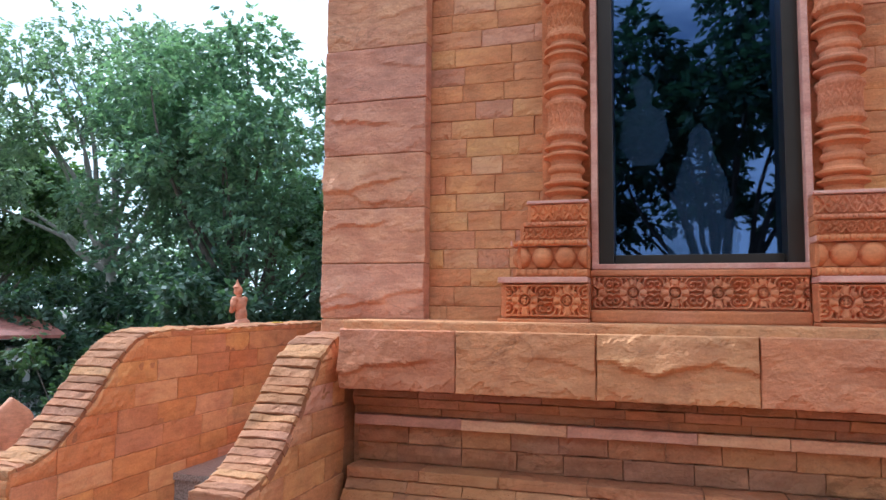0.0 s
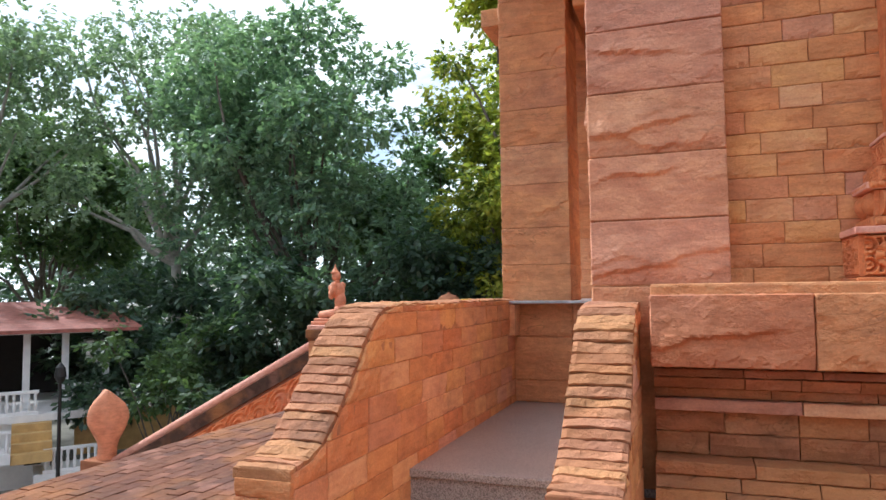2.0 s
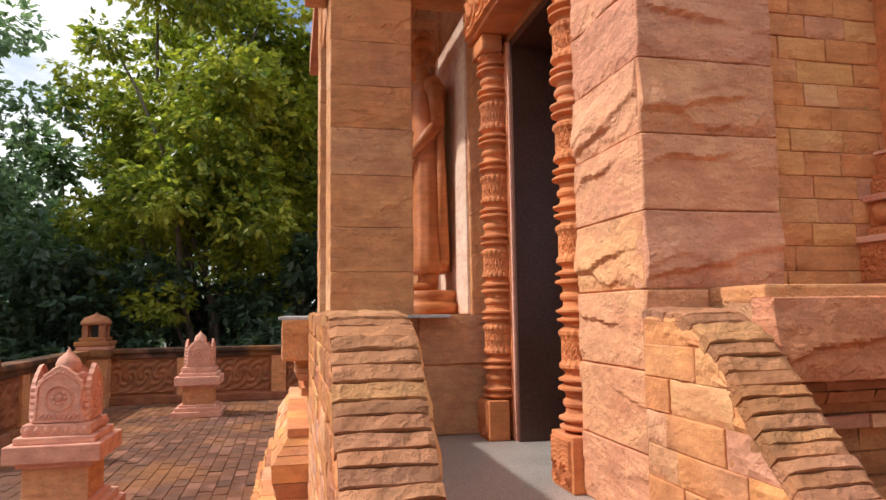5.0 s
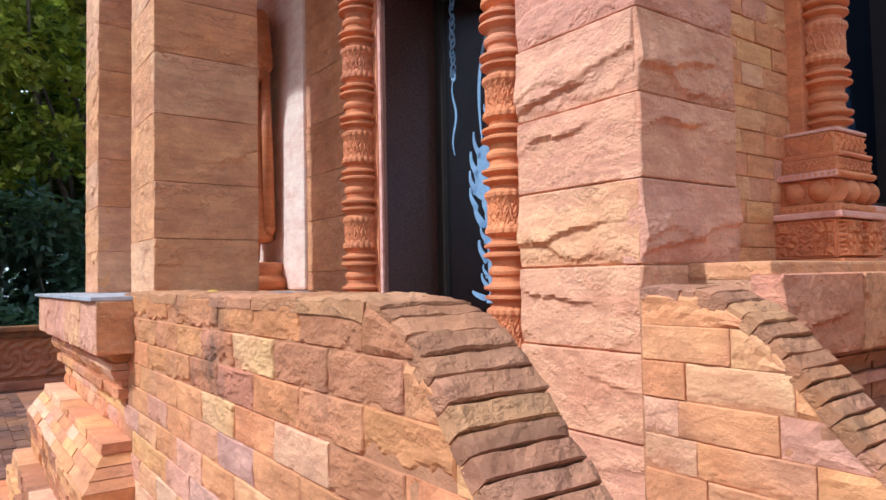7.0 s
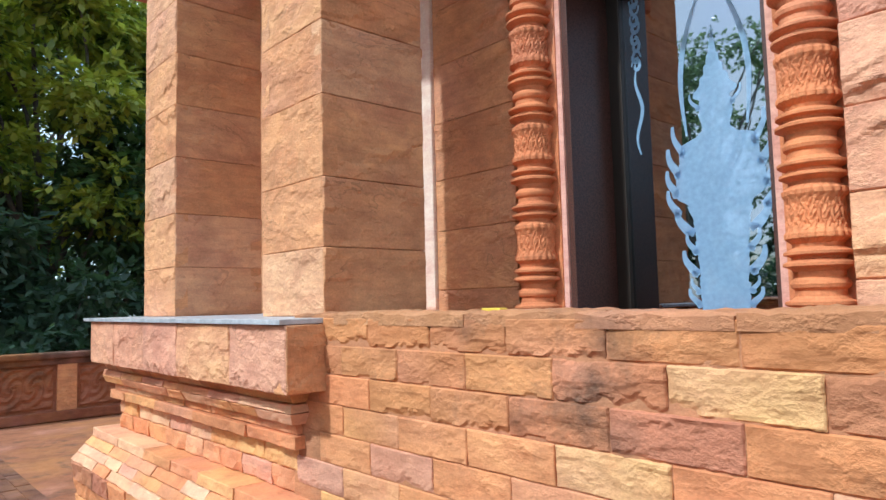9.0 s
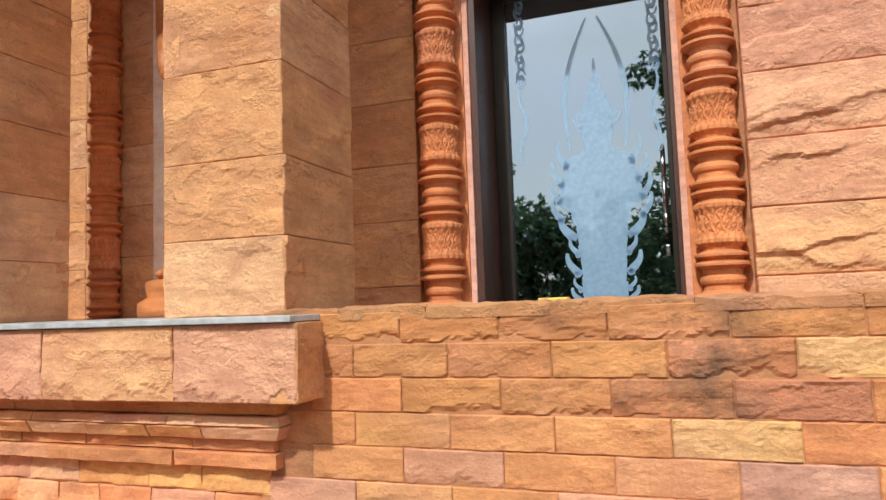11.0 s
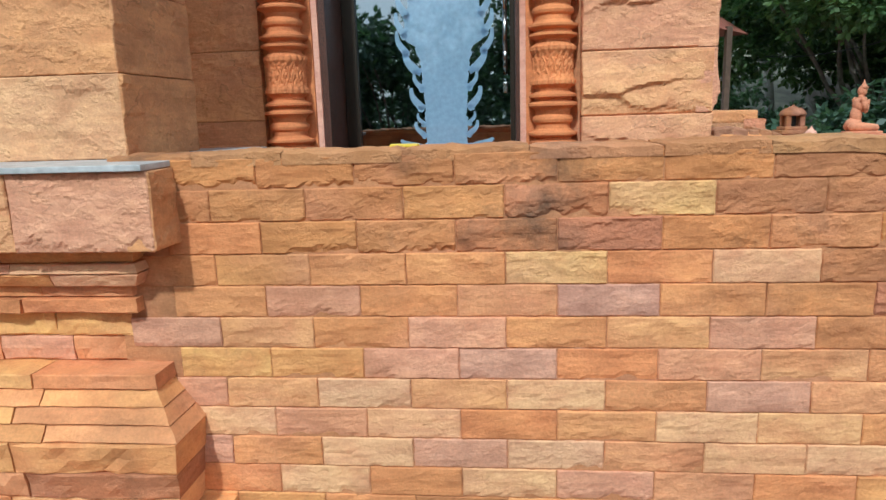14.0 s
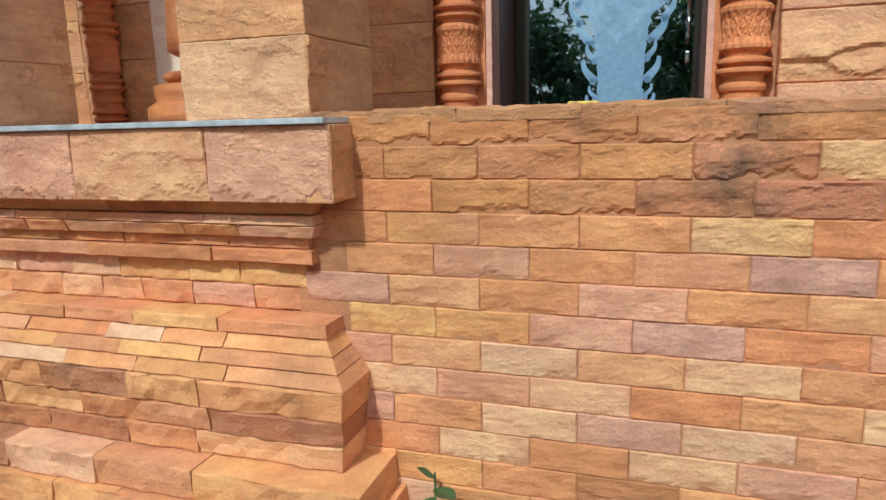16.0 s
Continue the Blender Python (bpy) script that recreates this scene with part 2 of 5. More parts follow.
def foliage(name, dark, mid, light):
    m, t, bsdf, out = nodes(name)
    rnd = t.nodes.new("ShaderNodeNewGeometry").outputs["Random Per Island"]
    col = ramp(t, rnd, [(0.0, dark), (0.45, mid), (0.95, light)])
    col = mixer(t, "MIX", ramp(t, grain(t, 0.55, 3), [(0.42, 0.0), (0.62, 0.75)]), col, light)
    t.links.new(col, bsdf.inputs["Base Color"])
    bsdf.inputs["Roughness"].default_value = 0.38
    tr, mx = t.nodes.new("ShaderNodeBsdfTranslucent"), t.nodes.new("ShaderNodeMixShader")
    t.links.new(mixer(t, "MULTIPLY", 1.0, col, (1.25, 1.42, 0.75)), tr.inputs["Color"])
    mx.inputs["Fac"].default_value = 0.42
    t.links.new(bsdf.outputs[0], mx.inputs[1])
    t.links.new(tr.outputs[0], mx.inputs[2])
    t.links.new(mx.outputs[0], out.inputs["Surface"])
    return m


leaf_dark = foliage("dark_foliage", (0.095, 0.155, 0.120), (0.180, 0.275, 0.195), (0.300, 0.400, 0.280))
# leaf tones darkened to hold canopy shade, for bushes, mirrored trees and woods
leaf_shaded = foliage("shaded_foliage", (0.040, 0.072, 0.052), (0.068, 0.116, 0.080), (0.115, 0.168, 0.108))
leaf_mid = foliage("green_foliage", (0.050, 0.095, 0.042), (0.085, 0.150, 0.060), (0.150, 0.212, 0.085))
leaf_bright = foliage("yellow_green_foliage", (0.070, 0.120, 0.032), (0.230, 0.290, 0.055), (0.560, 0.540, 0.095))
leaf_grey = foliage("dusty_foliage", (0.125, 0.180, 0.135), (0.210, 0.285, 0.205), (0.320, 0.390, 0.275))


# ---- building helpers ----
def raw(name, verts, faces, mat, parent=None, label="", smooth=False):
    me = bpy.data.meshes.new(name)
    me.from_pydata([tuple(v) for v in verts], [], faces)
    me.materials.append(mat)
    if smooth:
        me.polygons.foreach_set("use_smooth", [True] * len(me.polygons))
    me.update()
    ob = new(name, me)
    if parent is not None:
        ob.parent = parent
    if label:
        ob["label"] = label
    return ob


def part(name, bm, mat, parent=None, label="", smooth=False):
    me = bpy.data.meshes.new(name)
    bmesh.ops.recalc_face_normals(bm, faces=bm.faces)
    bm.to_mesh(me)
    bm.free()
    me.materials.append(mat)
    if smooth:
        me.polygons.foreach_set("use_smooth", [True] * len(me.polygons))
    ob = new(name, me)
    if parent is not None:
        ob.parent = parent
    if label:
        ob["label"] = label
    return ob


def share(name, me, m, parent):
    """One more object on a mesh that others use too."""
    ob = new(name, me)
    ob.parent = parent
    ob.matrix_local = m
    return ob


def box(x0, x1, y0, y1, z0, z1, bevel=0.0, bm=None):
    bm = bm or bmesh.new()
    got = bmesh.ops.create_cube(bm, size=1, matrix=Matrix.Translation(((x0 + x1) / 2, (y0 + y1) / 2, (z0 + z1) / 2)) @ Matrix.Diagonal((x1 - x0, y1 - y0, z1 - z0, 1)))
    if bevel:
        edges = {e for v in got["verts"] for e in v.link_edges}
        bmesh.ops.bevel(bm, geom=list(edges), offset=bevel, segments=2, affect="EDGES", profile=0.6)
    return bm


def empty(name, x=0, y=0, z=0, rz=0):
    ob = new(name)
    ob.matrix_basis = pose(x, y, z, 0, 0, rz)
    ob.empty_display_size = 0.2
    return ob


def lathe(profile, seg=24, wobble=None, bm=None, sides=None):
    """Turns (radius, height) pairs about z; wobble(radius, height, angle) may carve the radius."""
    bm = bm or bmesh.new()
    rings = []
    for r, z in profile:
        ring = []
        for k in range(seg):
            a = 2 * math.pi * k / seg
            q = wobble(r, z, a) if wobble else r
            ring.append(bm.verts.new((q * math.cos(a), q * math.sin(a), z)))
        rings.append(ring)
    for lo, hi in zip(rings, rings[1:]):
        for k in range(seg):
            bm.faces.new((lo[k], lo[(k + 1) % seg], hi[(k + 1) % seg], hi[k]))
    bm.faces.new(rings[0][::-1])
    bm.faces.new(rings[-1])
    return bm


def split_piece(name, mat, nx, nz, amp, seed, ragged=0.02, bite=0.0, ledge=0.0, count=2, edge=(0.012, 0.035), inset=0.07):
    """A unit stone facing -y: nearly flat, its edges crisp but bitten in places, with a few split ledges."""
    rng = random.Random(seed)
    verts, faces, off = [], [], Vector((rng.uniform(0, 99), rng.uniform(0, 99), 0))

    def spread(k, n, e):
        return 0.0 if k == 0 else 1.0 if k == n else e + (1 - 2 * e) * (k - 1) / (n - 2)
    breaks = [(rng.uniform(0.15, 0.85), rng.uniform(-0.45, 0.45), rng.choice((-0.6, 1, 1)) * rng.uniform(0.5, 1.0), rng.uniform(0, 99)) for _ in range(count)] if ledge else []
    bottom, top = rng.uniform(-0.25, 0.3), rng.uniform(-0.55, 0.05)
    for j in range(nz + 1):
        for i in range(nx + 1):
            u, w = spread(i, nx, edge[0]), spread(j, nz, edge[1])
            rim = i in (0, nx) or j in (0, nz)
            x = u - 0.5 + (rng.uniform(-ragged, ragged) * 0.3 if rim else 0)
            z = w - 0.5 + (rng.uniform(-ragged, ragged) if rim else 0)
            lump = noise.fractal(Vector((u * 1.7, w * 1.1, 0)) + off, 0.6, 2.1, 5)
            y = -0.5 - amp * 0.55 * lump + (inset if rim else 0.0)
            for low, shift, side in ((bottom, 7, w), (top, 31, 1 - w)):
                reach = low + 0.55 * noise.fractal(Vector((u * 3.2, seed * 1.7 + shift, 0)), 0.8, 2.2, 4)
                if bite and reach > side * 1.6:
                    y += bite * min(1.0, 0.35 + 2.2 * (reach - side * 1.6))
            for level, lean, drop, phase in breaks:
                line = level + lean * (u - 0.5) + 0.2 * noise.noise(Vector((u * 2.6, phase, 0))) + 0.07 * noise.noise(Vector((u * 9.0, phase, 3))) + 0.03 * noise.noise(Vector((u * 23.0, phase, 5)))
                fade = max(0.0, min(1.0, 0.35 + 1.9 * noise.noise(Vector((u * 1.5, phase, 1)))))
                rise = max(0.0, min((w - line) / 0.055, 1 - (w - line) / 0.6))
                y -= ledge * drop * rise * fade * (0.3 if rim else 1.0)
            verts.append((x, y, z))
    n = nx + 1
    for j in range(nz):
        for i in range(nx):
            faces.append((j * n + i, j * n + i + 1, (j + 1) * n + i + 1, (j + 1) * n + i))
    rim = [(i, 0) for i in range(nx)] + [(nx, j) for j in range(nz)] + [(i, nz) for i in range(nx, 0, -1)] + [(0, j) for j in range(nz, 0, -1)]
    back = len(verts)
    for i, j in rim:
        v = verts[j * n + i]
        verts.append((v[0], 0.5, v[2]))
    for k, (i, j) in enumerate(rim):
        k2 = (k + 1) % len(rim)
        i2, j2 = rim[k2]
        faces.append((j2 * n + i2, j * n + i, back + k, back + k2))
    me = bpy.data.meshes.new(name)
    me.from_pydata(verts, [], faces)
    me.materials.append(mat)
    me.update()
    return me


BRICKS = [split_piece("brick", stone_brick, 16, 9, 0.12, 10 + k, 0.010, 0.11, 0.08, 1, (0.012, 0.035), 0.045) for k in range(22)]
STAINED = [split_piece("brick", stained_brick, 24, 12, 0.15, 110 + k, 0.012, 0.20, 0.09, 2) for k in range(14)]
MAUVES = [split_piece("brick", mauve_brick, 18, 9, 0.10, 310 + k, 0.012, 0.10, 0.06, 1) for k in range(4)]
PALES = [split_piece("brick", pale_brick, 18, 9, 0.14, 320 + k, 0.012, 0.12, 0.08, 1) for k in range(4)]
YELLOWS = [split_piece("brick", yellow_brick, 24, 12, 0.18, 330 + k, 0.012, 0.14, 0.12, 2) for k in range(4)]
REDS = [split_piece("brick", red_brick, 24, 12, 0.15, 340 + k, 0.012, 0.16, 0.14, 2) for k in range(5)]
BLOCKS = [split_piece("stone_block", stone_block, 48, 26, 0.12, 40 + k, 0.004, 0.12, 0.28, 2, (0.008, 0.015), 0.05) for k in range(9)]
SMOOTH_LEDGES = [split_piece("ledge_block", stone_block, 40, 22, 0.07, 460 + k, 0.005, 0.10, 0.10, 1, (0.008, 0.015), 0.03) for k in range(6)]
LEDGES = [split_piece("ledge_block", ledge_bounce_lit, 48, 26, 0.16, 440 + k, 0.006, 0.16, 0.26, 2, (0.008, 0.015), 0.05) for k in range(6)]
PILLARS = [split_piece("stone_block", stone_pillar, 40, 22, 0.05, 60 + k, 0.003, 0.03, 0.17, 3, (0.008, 0.012), 0.025) for k in range(8)]
TURNED = {"S": 0, "W": -90, "E": 90, "N": 180}


def on_face(face, d, u, z, deep):
    """The pose of a piece of that depth whose front lies at d on a wall that faces that way."""
    s = deep / 2
    x, y = {"S": (u, d + s), "N": (u, d - s), "W": (d + s, u), "E": (d - s, u)}[face]
    return pose(x, y, z, 0, 0, TURNED[face])


def lay(parent, face, d, u0, u1, z0, z1, high, long, rng, pieces=None, deep=0.06, top=None, name="brick", gap=0.003, skip=None, loose=0.003):
    """Courses of split stone on one face of a wall, cut to the line top(u) where there is one."""
    pieces = pieces or BRICKS
    z, row = z0, 0
    while z < z1 - 0.02:
        zt = min(z + high * rng.uniform(0.96, 1.04), z1)
        if z1 - zt < 0.03:
            zt = z1
        u = u0
        first = rng.uniform(0.4, 1.0)
        while u < u1 - 0.01:
            ut = u + rng.uniform(*long) * first
            first = 1.0
            if u1 - ut < long[0] * 0.5:
                ut = u1
            ut = min(ut, u1)
            a, b = u + gap / 2, ut - gap / 2
            za, zb = z + gap / 2, zt - gap / 2
            mid = (a + b) / 2
            out = rng.uniform(-loose, loose)
            if skip and skip(mid, (za + zb) / 2):
                u = ut
                continue
            sign = -1 if face in "WN" else 1
            if top is None or min(top(a), top(b), top(mid)) >= zb:
                m = on_face(face, d + (out if face in "SW" else -out), mid, (za + zb) / 2, deep)
                share(name, rng.choice(pieces), m @ Matrix.Diagonal((b - a, deep, zb - za, 1)), parent)
            else:
                inside = [a + (b - a) * k / 24 for k in range(25) if top(a + (b - a) * k / 24) > za + 0.004]
                if len(inside) < 3:
                    u = ut
                    continue
                nu, nw = 12, 5
                us = [inside[0] + (inside[-1] - inside[0]) * k / nu for k in range(nu + 1)]
                tops = [max(min(zb, top(q)), za + 0.002) for q in us]
                if max(tops) > za + 0.012:
                    verts, n1 = [], nu + 1
                    for j in range(nw + 1):
                        for q, tq in zip(us, tops):
                            zz = za + (tq - za) * j / nw
                            rim = j in (0, nw) or q in (us[0], us[-1])
                            y = -0.5 * deep + (0.004 if rim else -0.012 * noise.fractal(Vector((q * 9, zz * 12, d)), 0.6, 2.1, 4))
                            verts.append(((q - mid) * sign, y, zz))
                    ring = [k for k in range(nu)] + [nu + n1 * j for j in range(nw)] + [n1 * nw + k for k in range(nu, 0, -1)] + [n1 * j for j in range(nw, 0, -1)]
                    faces = [(n1 * j + k, n1 * j + k + 1, n1 * (j + 1) + k + 1, n1 * (j + 1) + k) for j in range(nw) for k in range(nu)]
                    rear = len(verts)
                    verts += [(verts[k][0], 0.5 * deep, verts[k][2]) for k in ring]
                    faces += [(ring[(k + 1) % len(ring)], ring[k], rear + k, rear + (k + 1) % len(ring)) for k in range(len(ring))]
                    if sign < 0:
                        faces = [f[::-1] for f in faces]
                    ob = raw(name, verts, faces, pieces[0].materials[0], parent)
                    ob.matrix_local = on_face(face, d + (out if face in "SW" else -out), mid, 0, deep)
            u = ut
        z, row = zt, row + 1

pale_stone = sandstone("pale_jamb_stone", [(0.66, 0.52, 0.43), (0.68, 0.55, 0.46)], 0.1, 0.05, 0.5)
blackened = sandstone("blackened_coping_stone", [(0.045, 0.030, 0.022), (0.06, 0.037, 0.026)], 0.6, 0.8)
dark_wood = plain("dark_wood", (0.10, 0.06, 0.04), 0.7, 0, 0.3, 6)


def veiled(m, share_of):
    """Lets part of what lies behind a frosted film through."""
    t = m.node_tree
    out = next(n for n in t.nodes if n.type == "OUTPUT_MATERIAL")
    bsdf = next(n for n in t.nodes if n.type == "BSDF_PRINCIPLED")
    mx, tr = t.nodes.new("ShaderNodeMixShader"), t.nodes.new("ShaderNodeBsdfTransparent")
    mx.inputs["Fac"].default_value = share_of
    t.links.new(tr.outputs[0], mx.inputs[1])
    t.links.new(bsdf.outputs[0], mx.inputs[2])
    t.links.new(mx.outputs[0], out.inputs["Surface"])
    return m


frosting = veiled(frosting_base, 0.52)
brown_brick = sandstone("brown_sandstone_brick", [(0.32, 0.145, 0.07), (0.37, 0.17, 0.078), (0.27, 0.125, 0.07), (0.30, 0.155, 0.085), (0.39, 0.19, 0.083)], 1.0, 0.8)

# ---- the large structure ----
G = -0.20            # terrace
LAND = 0.727         # granite landing
rng = random.Random(5)


def structure(ob, label, category):
    return tagged(ob, label, category, kind="structure")


# ground: the terrace, the court below it, the far ground
structure(part("terrace", box(-7.62, 16, -2.6, 16.2, -3.4, G - 0.012), weathered), "weathered sandstone terrace bed under laterite paving", "terrace")
structure(raw("ground", [(-400, -400, -3.4), (400, -400, -3.4), (400, 400, -3.4), (-400, 400, -3.4)], [(0, 1, 2, 3)], lower_earth), "bare earth court round the raised terrace", "ground")

structure(part("pavement", box(-27.0, -12.8, 3.0, 13.2, -3.7, -3.375), concrete), "pale concrete court round the house", "pavement")


def smooth_step(v):
    v = max(0.0, min(1.0, v))
    return v * v * (3 - 2 * v)


def rise_line(y):
    """The top of the stair's side walls, an S-curve from the newel to the level."""
    return float(np.interp(y, (2.28, 2.40, 2.50, 2.60, 2.70, 2.80, 2.88, 2.95, 3.02, 3.10, 3.18, 3.26), (0.985, 1.0, 1.042, 1.115, 1.21, 1.32, 1.413, 1.48, 1.53, 1.558, 1.572, 1.578))) - 0.048


def side_wall(name, x0, x1, y1, label):
    ys = [2.275 + (y1 - 2.275) * k / 40 for k in range(41)]
    verts, faces = [], []
    for x in (x0, x1):
        verts += [(x, y, G - 0.1) for y in ys] + [(x, y, rise_line(y)) for y in ys]
    for k in range(40):
        faces += [(k + 1, k, 41 + k, 42 + k), (82 + k, 83 + k, 124 + k, 123 + k), (41 + k, 123 + k, 124 + k, 42 + k)]
    faces += [(0, 82, 123, 41), (40, 81, 163, 122)]
    return structure(raw(name, verts, faces, mortar), label, "wall")


parapet = side_wall("wall_parapet", -3.128, -2.882, 5.68, "low sandstone brick parapet curving down beside the stair")
newel = side_wall("wall_stair", -1.948, -1.722, 3.34, "short sandstone brick stair wall against the podium")


def coping(parent, x0, x1, y1, seed, step=0.051):
    """Rough capping bricks laid across the wall, each following the curve."""
    r = random.Random(seed)
    y = 2.262
    while y < y1 - 0.02:
        slope = (rise_line(y + 0.03) - rise_line(y)) / 0.03
        run = step * r.uniform(0.85, 1.15) / math.hypot(1, slope) if y < 3.14 else r.uniform(0.3, 0.42)
        run = min(run, y1 - y) if y1 - y - run > 0.03 else y1 - y
        thick = 0.047 + r.uniform(-0.004, 0.005) if y < 3.12 else 0.040
        nu, nv = 12, 4 if run < 0.2 else 14
        tip, skew, phase = r.uniform(-0.004, 0.007), r.uniform(-0.004, 0.004), r.uniform(0, 99)
        a, b = x0 + 0.004 + r.uniform(-0.004, 0.003), x1 - 0.002 + r.uniform(-0.003, 0.004)
        top, bottom = [], []
        for j in range(nv + 1):
            f = (0.0, 0.06, *(0.06 + 0.88 * k / (nv - 2) for k in range(1, nv - 2)), 0.94, 1.0)[j]
            for i in range(nu + 1):
                q = y + 0.0015 + (run - 0.003) * f + skew * (i / nu - 0.5)
                s = (rise_line(q + 0.01) - rise_line(q - 0.01)) / 0.02
                n = Vector((0, -s, 1)).normalized()
                rim = i in (0, nu) or j in (0, nv)
                x = a + (b - a) * i / nu
                rough = 0.008 * noise.fractal(Vector((x * 9, q * 14, phase)), 0.6, 2.1, 4)
                h = thick + rough + tip * (1 - f) - (0.004 + 0.006 * r.random() if rim else 0)
                foot = Vector((x, q, rise_line(q)))
                top.append(foot + n * h)
                bottom.append(foot - n * 0.003)
        n1, m = nu + 1, len(top)
        faces = [(n1 * j + k, n1 * j + k + 1, n1 * (j + 1) + k + 1, n1 * (j + 1) + k) for j in range(nv) for k in range(nu)]
        ring = [k for k in range(nu)] + [nu + n1 * j for j in range(nv)] + [n1 * nv + k for k in range(nu, 0, -1)] + [n1 * j for j in range(nv, 0, -1)]
        faces += [(ring[(k + 1) % len(ring)], ring[k], m + ring[k], m + ring[(k + 1) % len(ring)]) for k in range(len(ring))]
        raw("coping_brick", top + bottom, faces, stone_cap, parent)
        y += run


coping(parapet, -3.14, -2.885, 5.66, 3)
coping(newel, -1.958, -1.715, 3.33, 4)
parapet_top = lambda q: rise_line(q) + 0.036


def bond(parent, d, y0, y1, seed):
    """The parapet's outer face in even running bond: roughest and most stained at the top, paler and pinker below."""
    r = random.Random(seed)
    odd = {(10, 4): MAUVES, (10, 3): PALES, (10, 5): PALES, (5, 3): MAUVES, (7, 4): MAUVES, (4, 3): YELLOWS, (8, 3): PALES, (3, 3): REDS, (3, 2): STAINED,
           (2, 1): REDS, (2, 0): REDS, (1, 1): REDS, (1, 0): REDS, (2, 2): YELLOWS, (10, 7): MAUVES, (11, 6): PALES, (6, 7): MAUVES, (12, 4): REDS, (2, 3): STAINED, (8, 1): MAUVES, (9, 2): PALES}
    for c in range(1, 16):
        zt, zb = min(1.553, 1.5605 - 0.1115 * (c - 1)), 1.449 - 0.1115 * (c - 1)
        shift = 3.155 if c % 2 else 3.325
        for k in range(-3, 8):
            a, b = max(y0, shift + 0.3315 * (k - 1)), min(y1, shift + 0.3315 * k)
            if b - a < 0.03:
                continue
            pick = odd.get((c, k)) or (STAINED if c < 3 or (c == 3 and r.random() < 0.6) else (PALES if r.random() < 0.08 else BRICKS))
            if c > 3 and k < 1 and r.random() < 0.4:
                pick = REDS
            lay(parent, "W", d, a, b, max(zb, G), zt, 0.2, (0.9, 1.0), r, pick, top=parapet_top, loose=0.002)


bond(parapet, -3.135, 2.27, 5.68, 17)
lay(parapet, "E", -2.875, 2.27, 5.66, G, 1.56, 0.122, (0.26, 0.40), rng, top=lambda q: rise_line(q) + 0.026)
lay(parapet, "S", 2.255, -3.13, -2.88, G, 0.94, 0.118, (0.24, 0.26), rng)
lay(newel, "W", -1.955, 2.27, 3.33, G, 1.56, 0.118, (0.26, 0.40), rng, top=lambda q: rise_line(q) + 0.026)
lay(newel, "E", -1.715, 2.27, 3.2, G, 1.56, 0.118, (0.26, 0.40), rng, top=lambda q: rise_line(q) + 0.026)
lay(newel, "S", 2.255, -1.95, -1.72, G, 0.94, 0.118, (0.26, 0.27), rng)

# granite stair and landing
stair = empty("stair", -2.4, 3.0, G)
structure(stair, "speckled grey granite stair and landing between brick walls", "stair")
part("landing", box(-2.88 + 2.4, -1.55 + 2.4, 0.34, 2.7, LAND - 0.04 - G, LAND - G, 0.006), grey_granite, stair)
part("riser", box(-2.885 + 2.4, -1.73 + 2.4, 0.36, 0.5, 0, LAND - 0.04 - G), grey_granite, stair)
for k in range(4):
    zt = LAND - 0.17 - 0.189 * k - G
    y0 = 0.36 - 0.27 * (k + 1)
    part("tread", box(-2.885 + 2.4, -1.73 + 2.4, y0 - 0.02, y0 + 0.28, zt - 0.03, zt, 0.006), grey_granite, stair)
    part("riser", box(-2.885 + 2.4, -1.73 + 2.4, y0, y0 + 0.26, 0, zt - 0.03), grey_granite, stair)


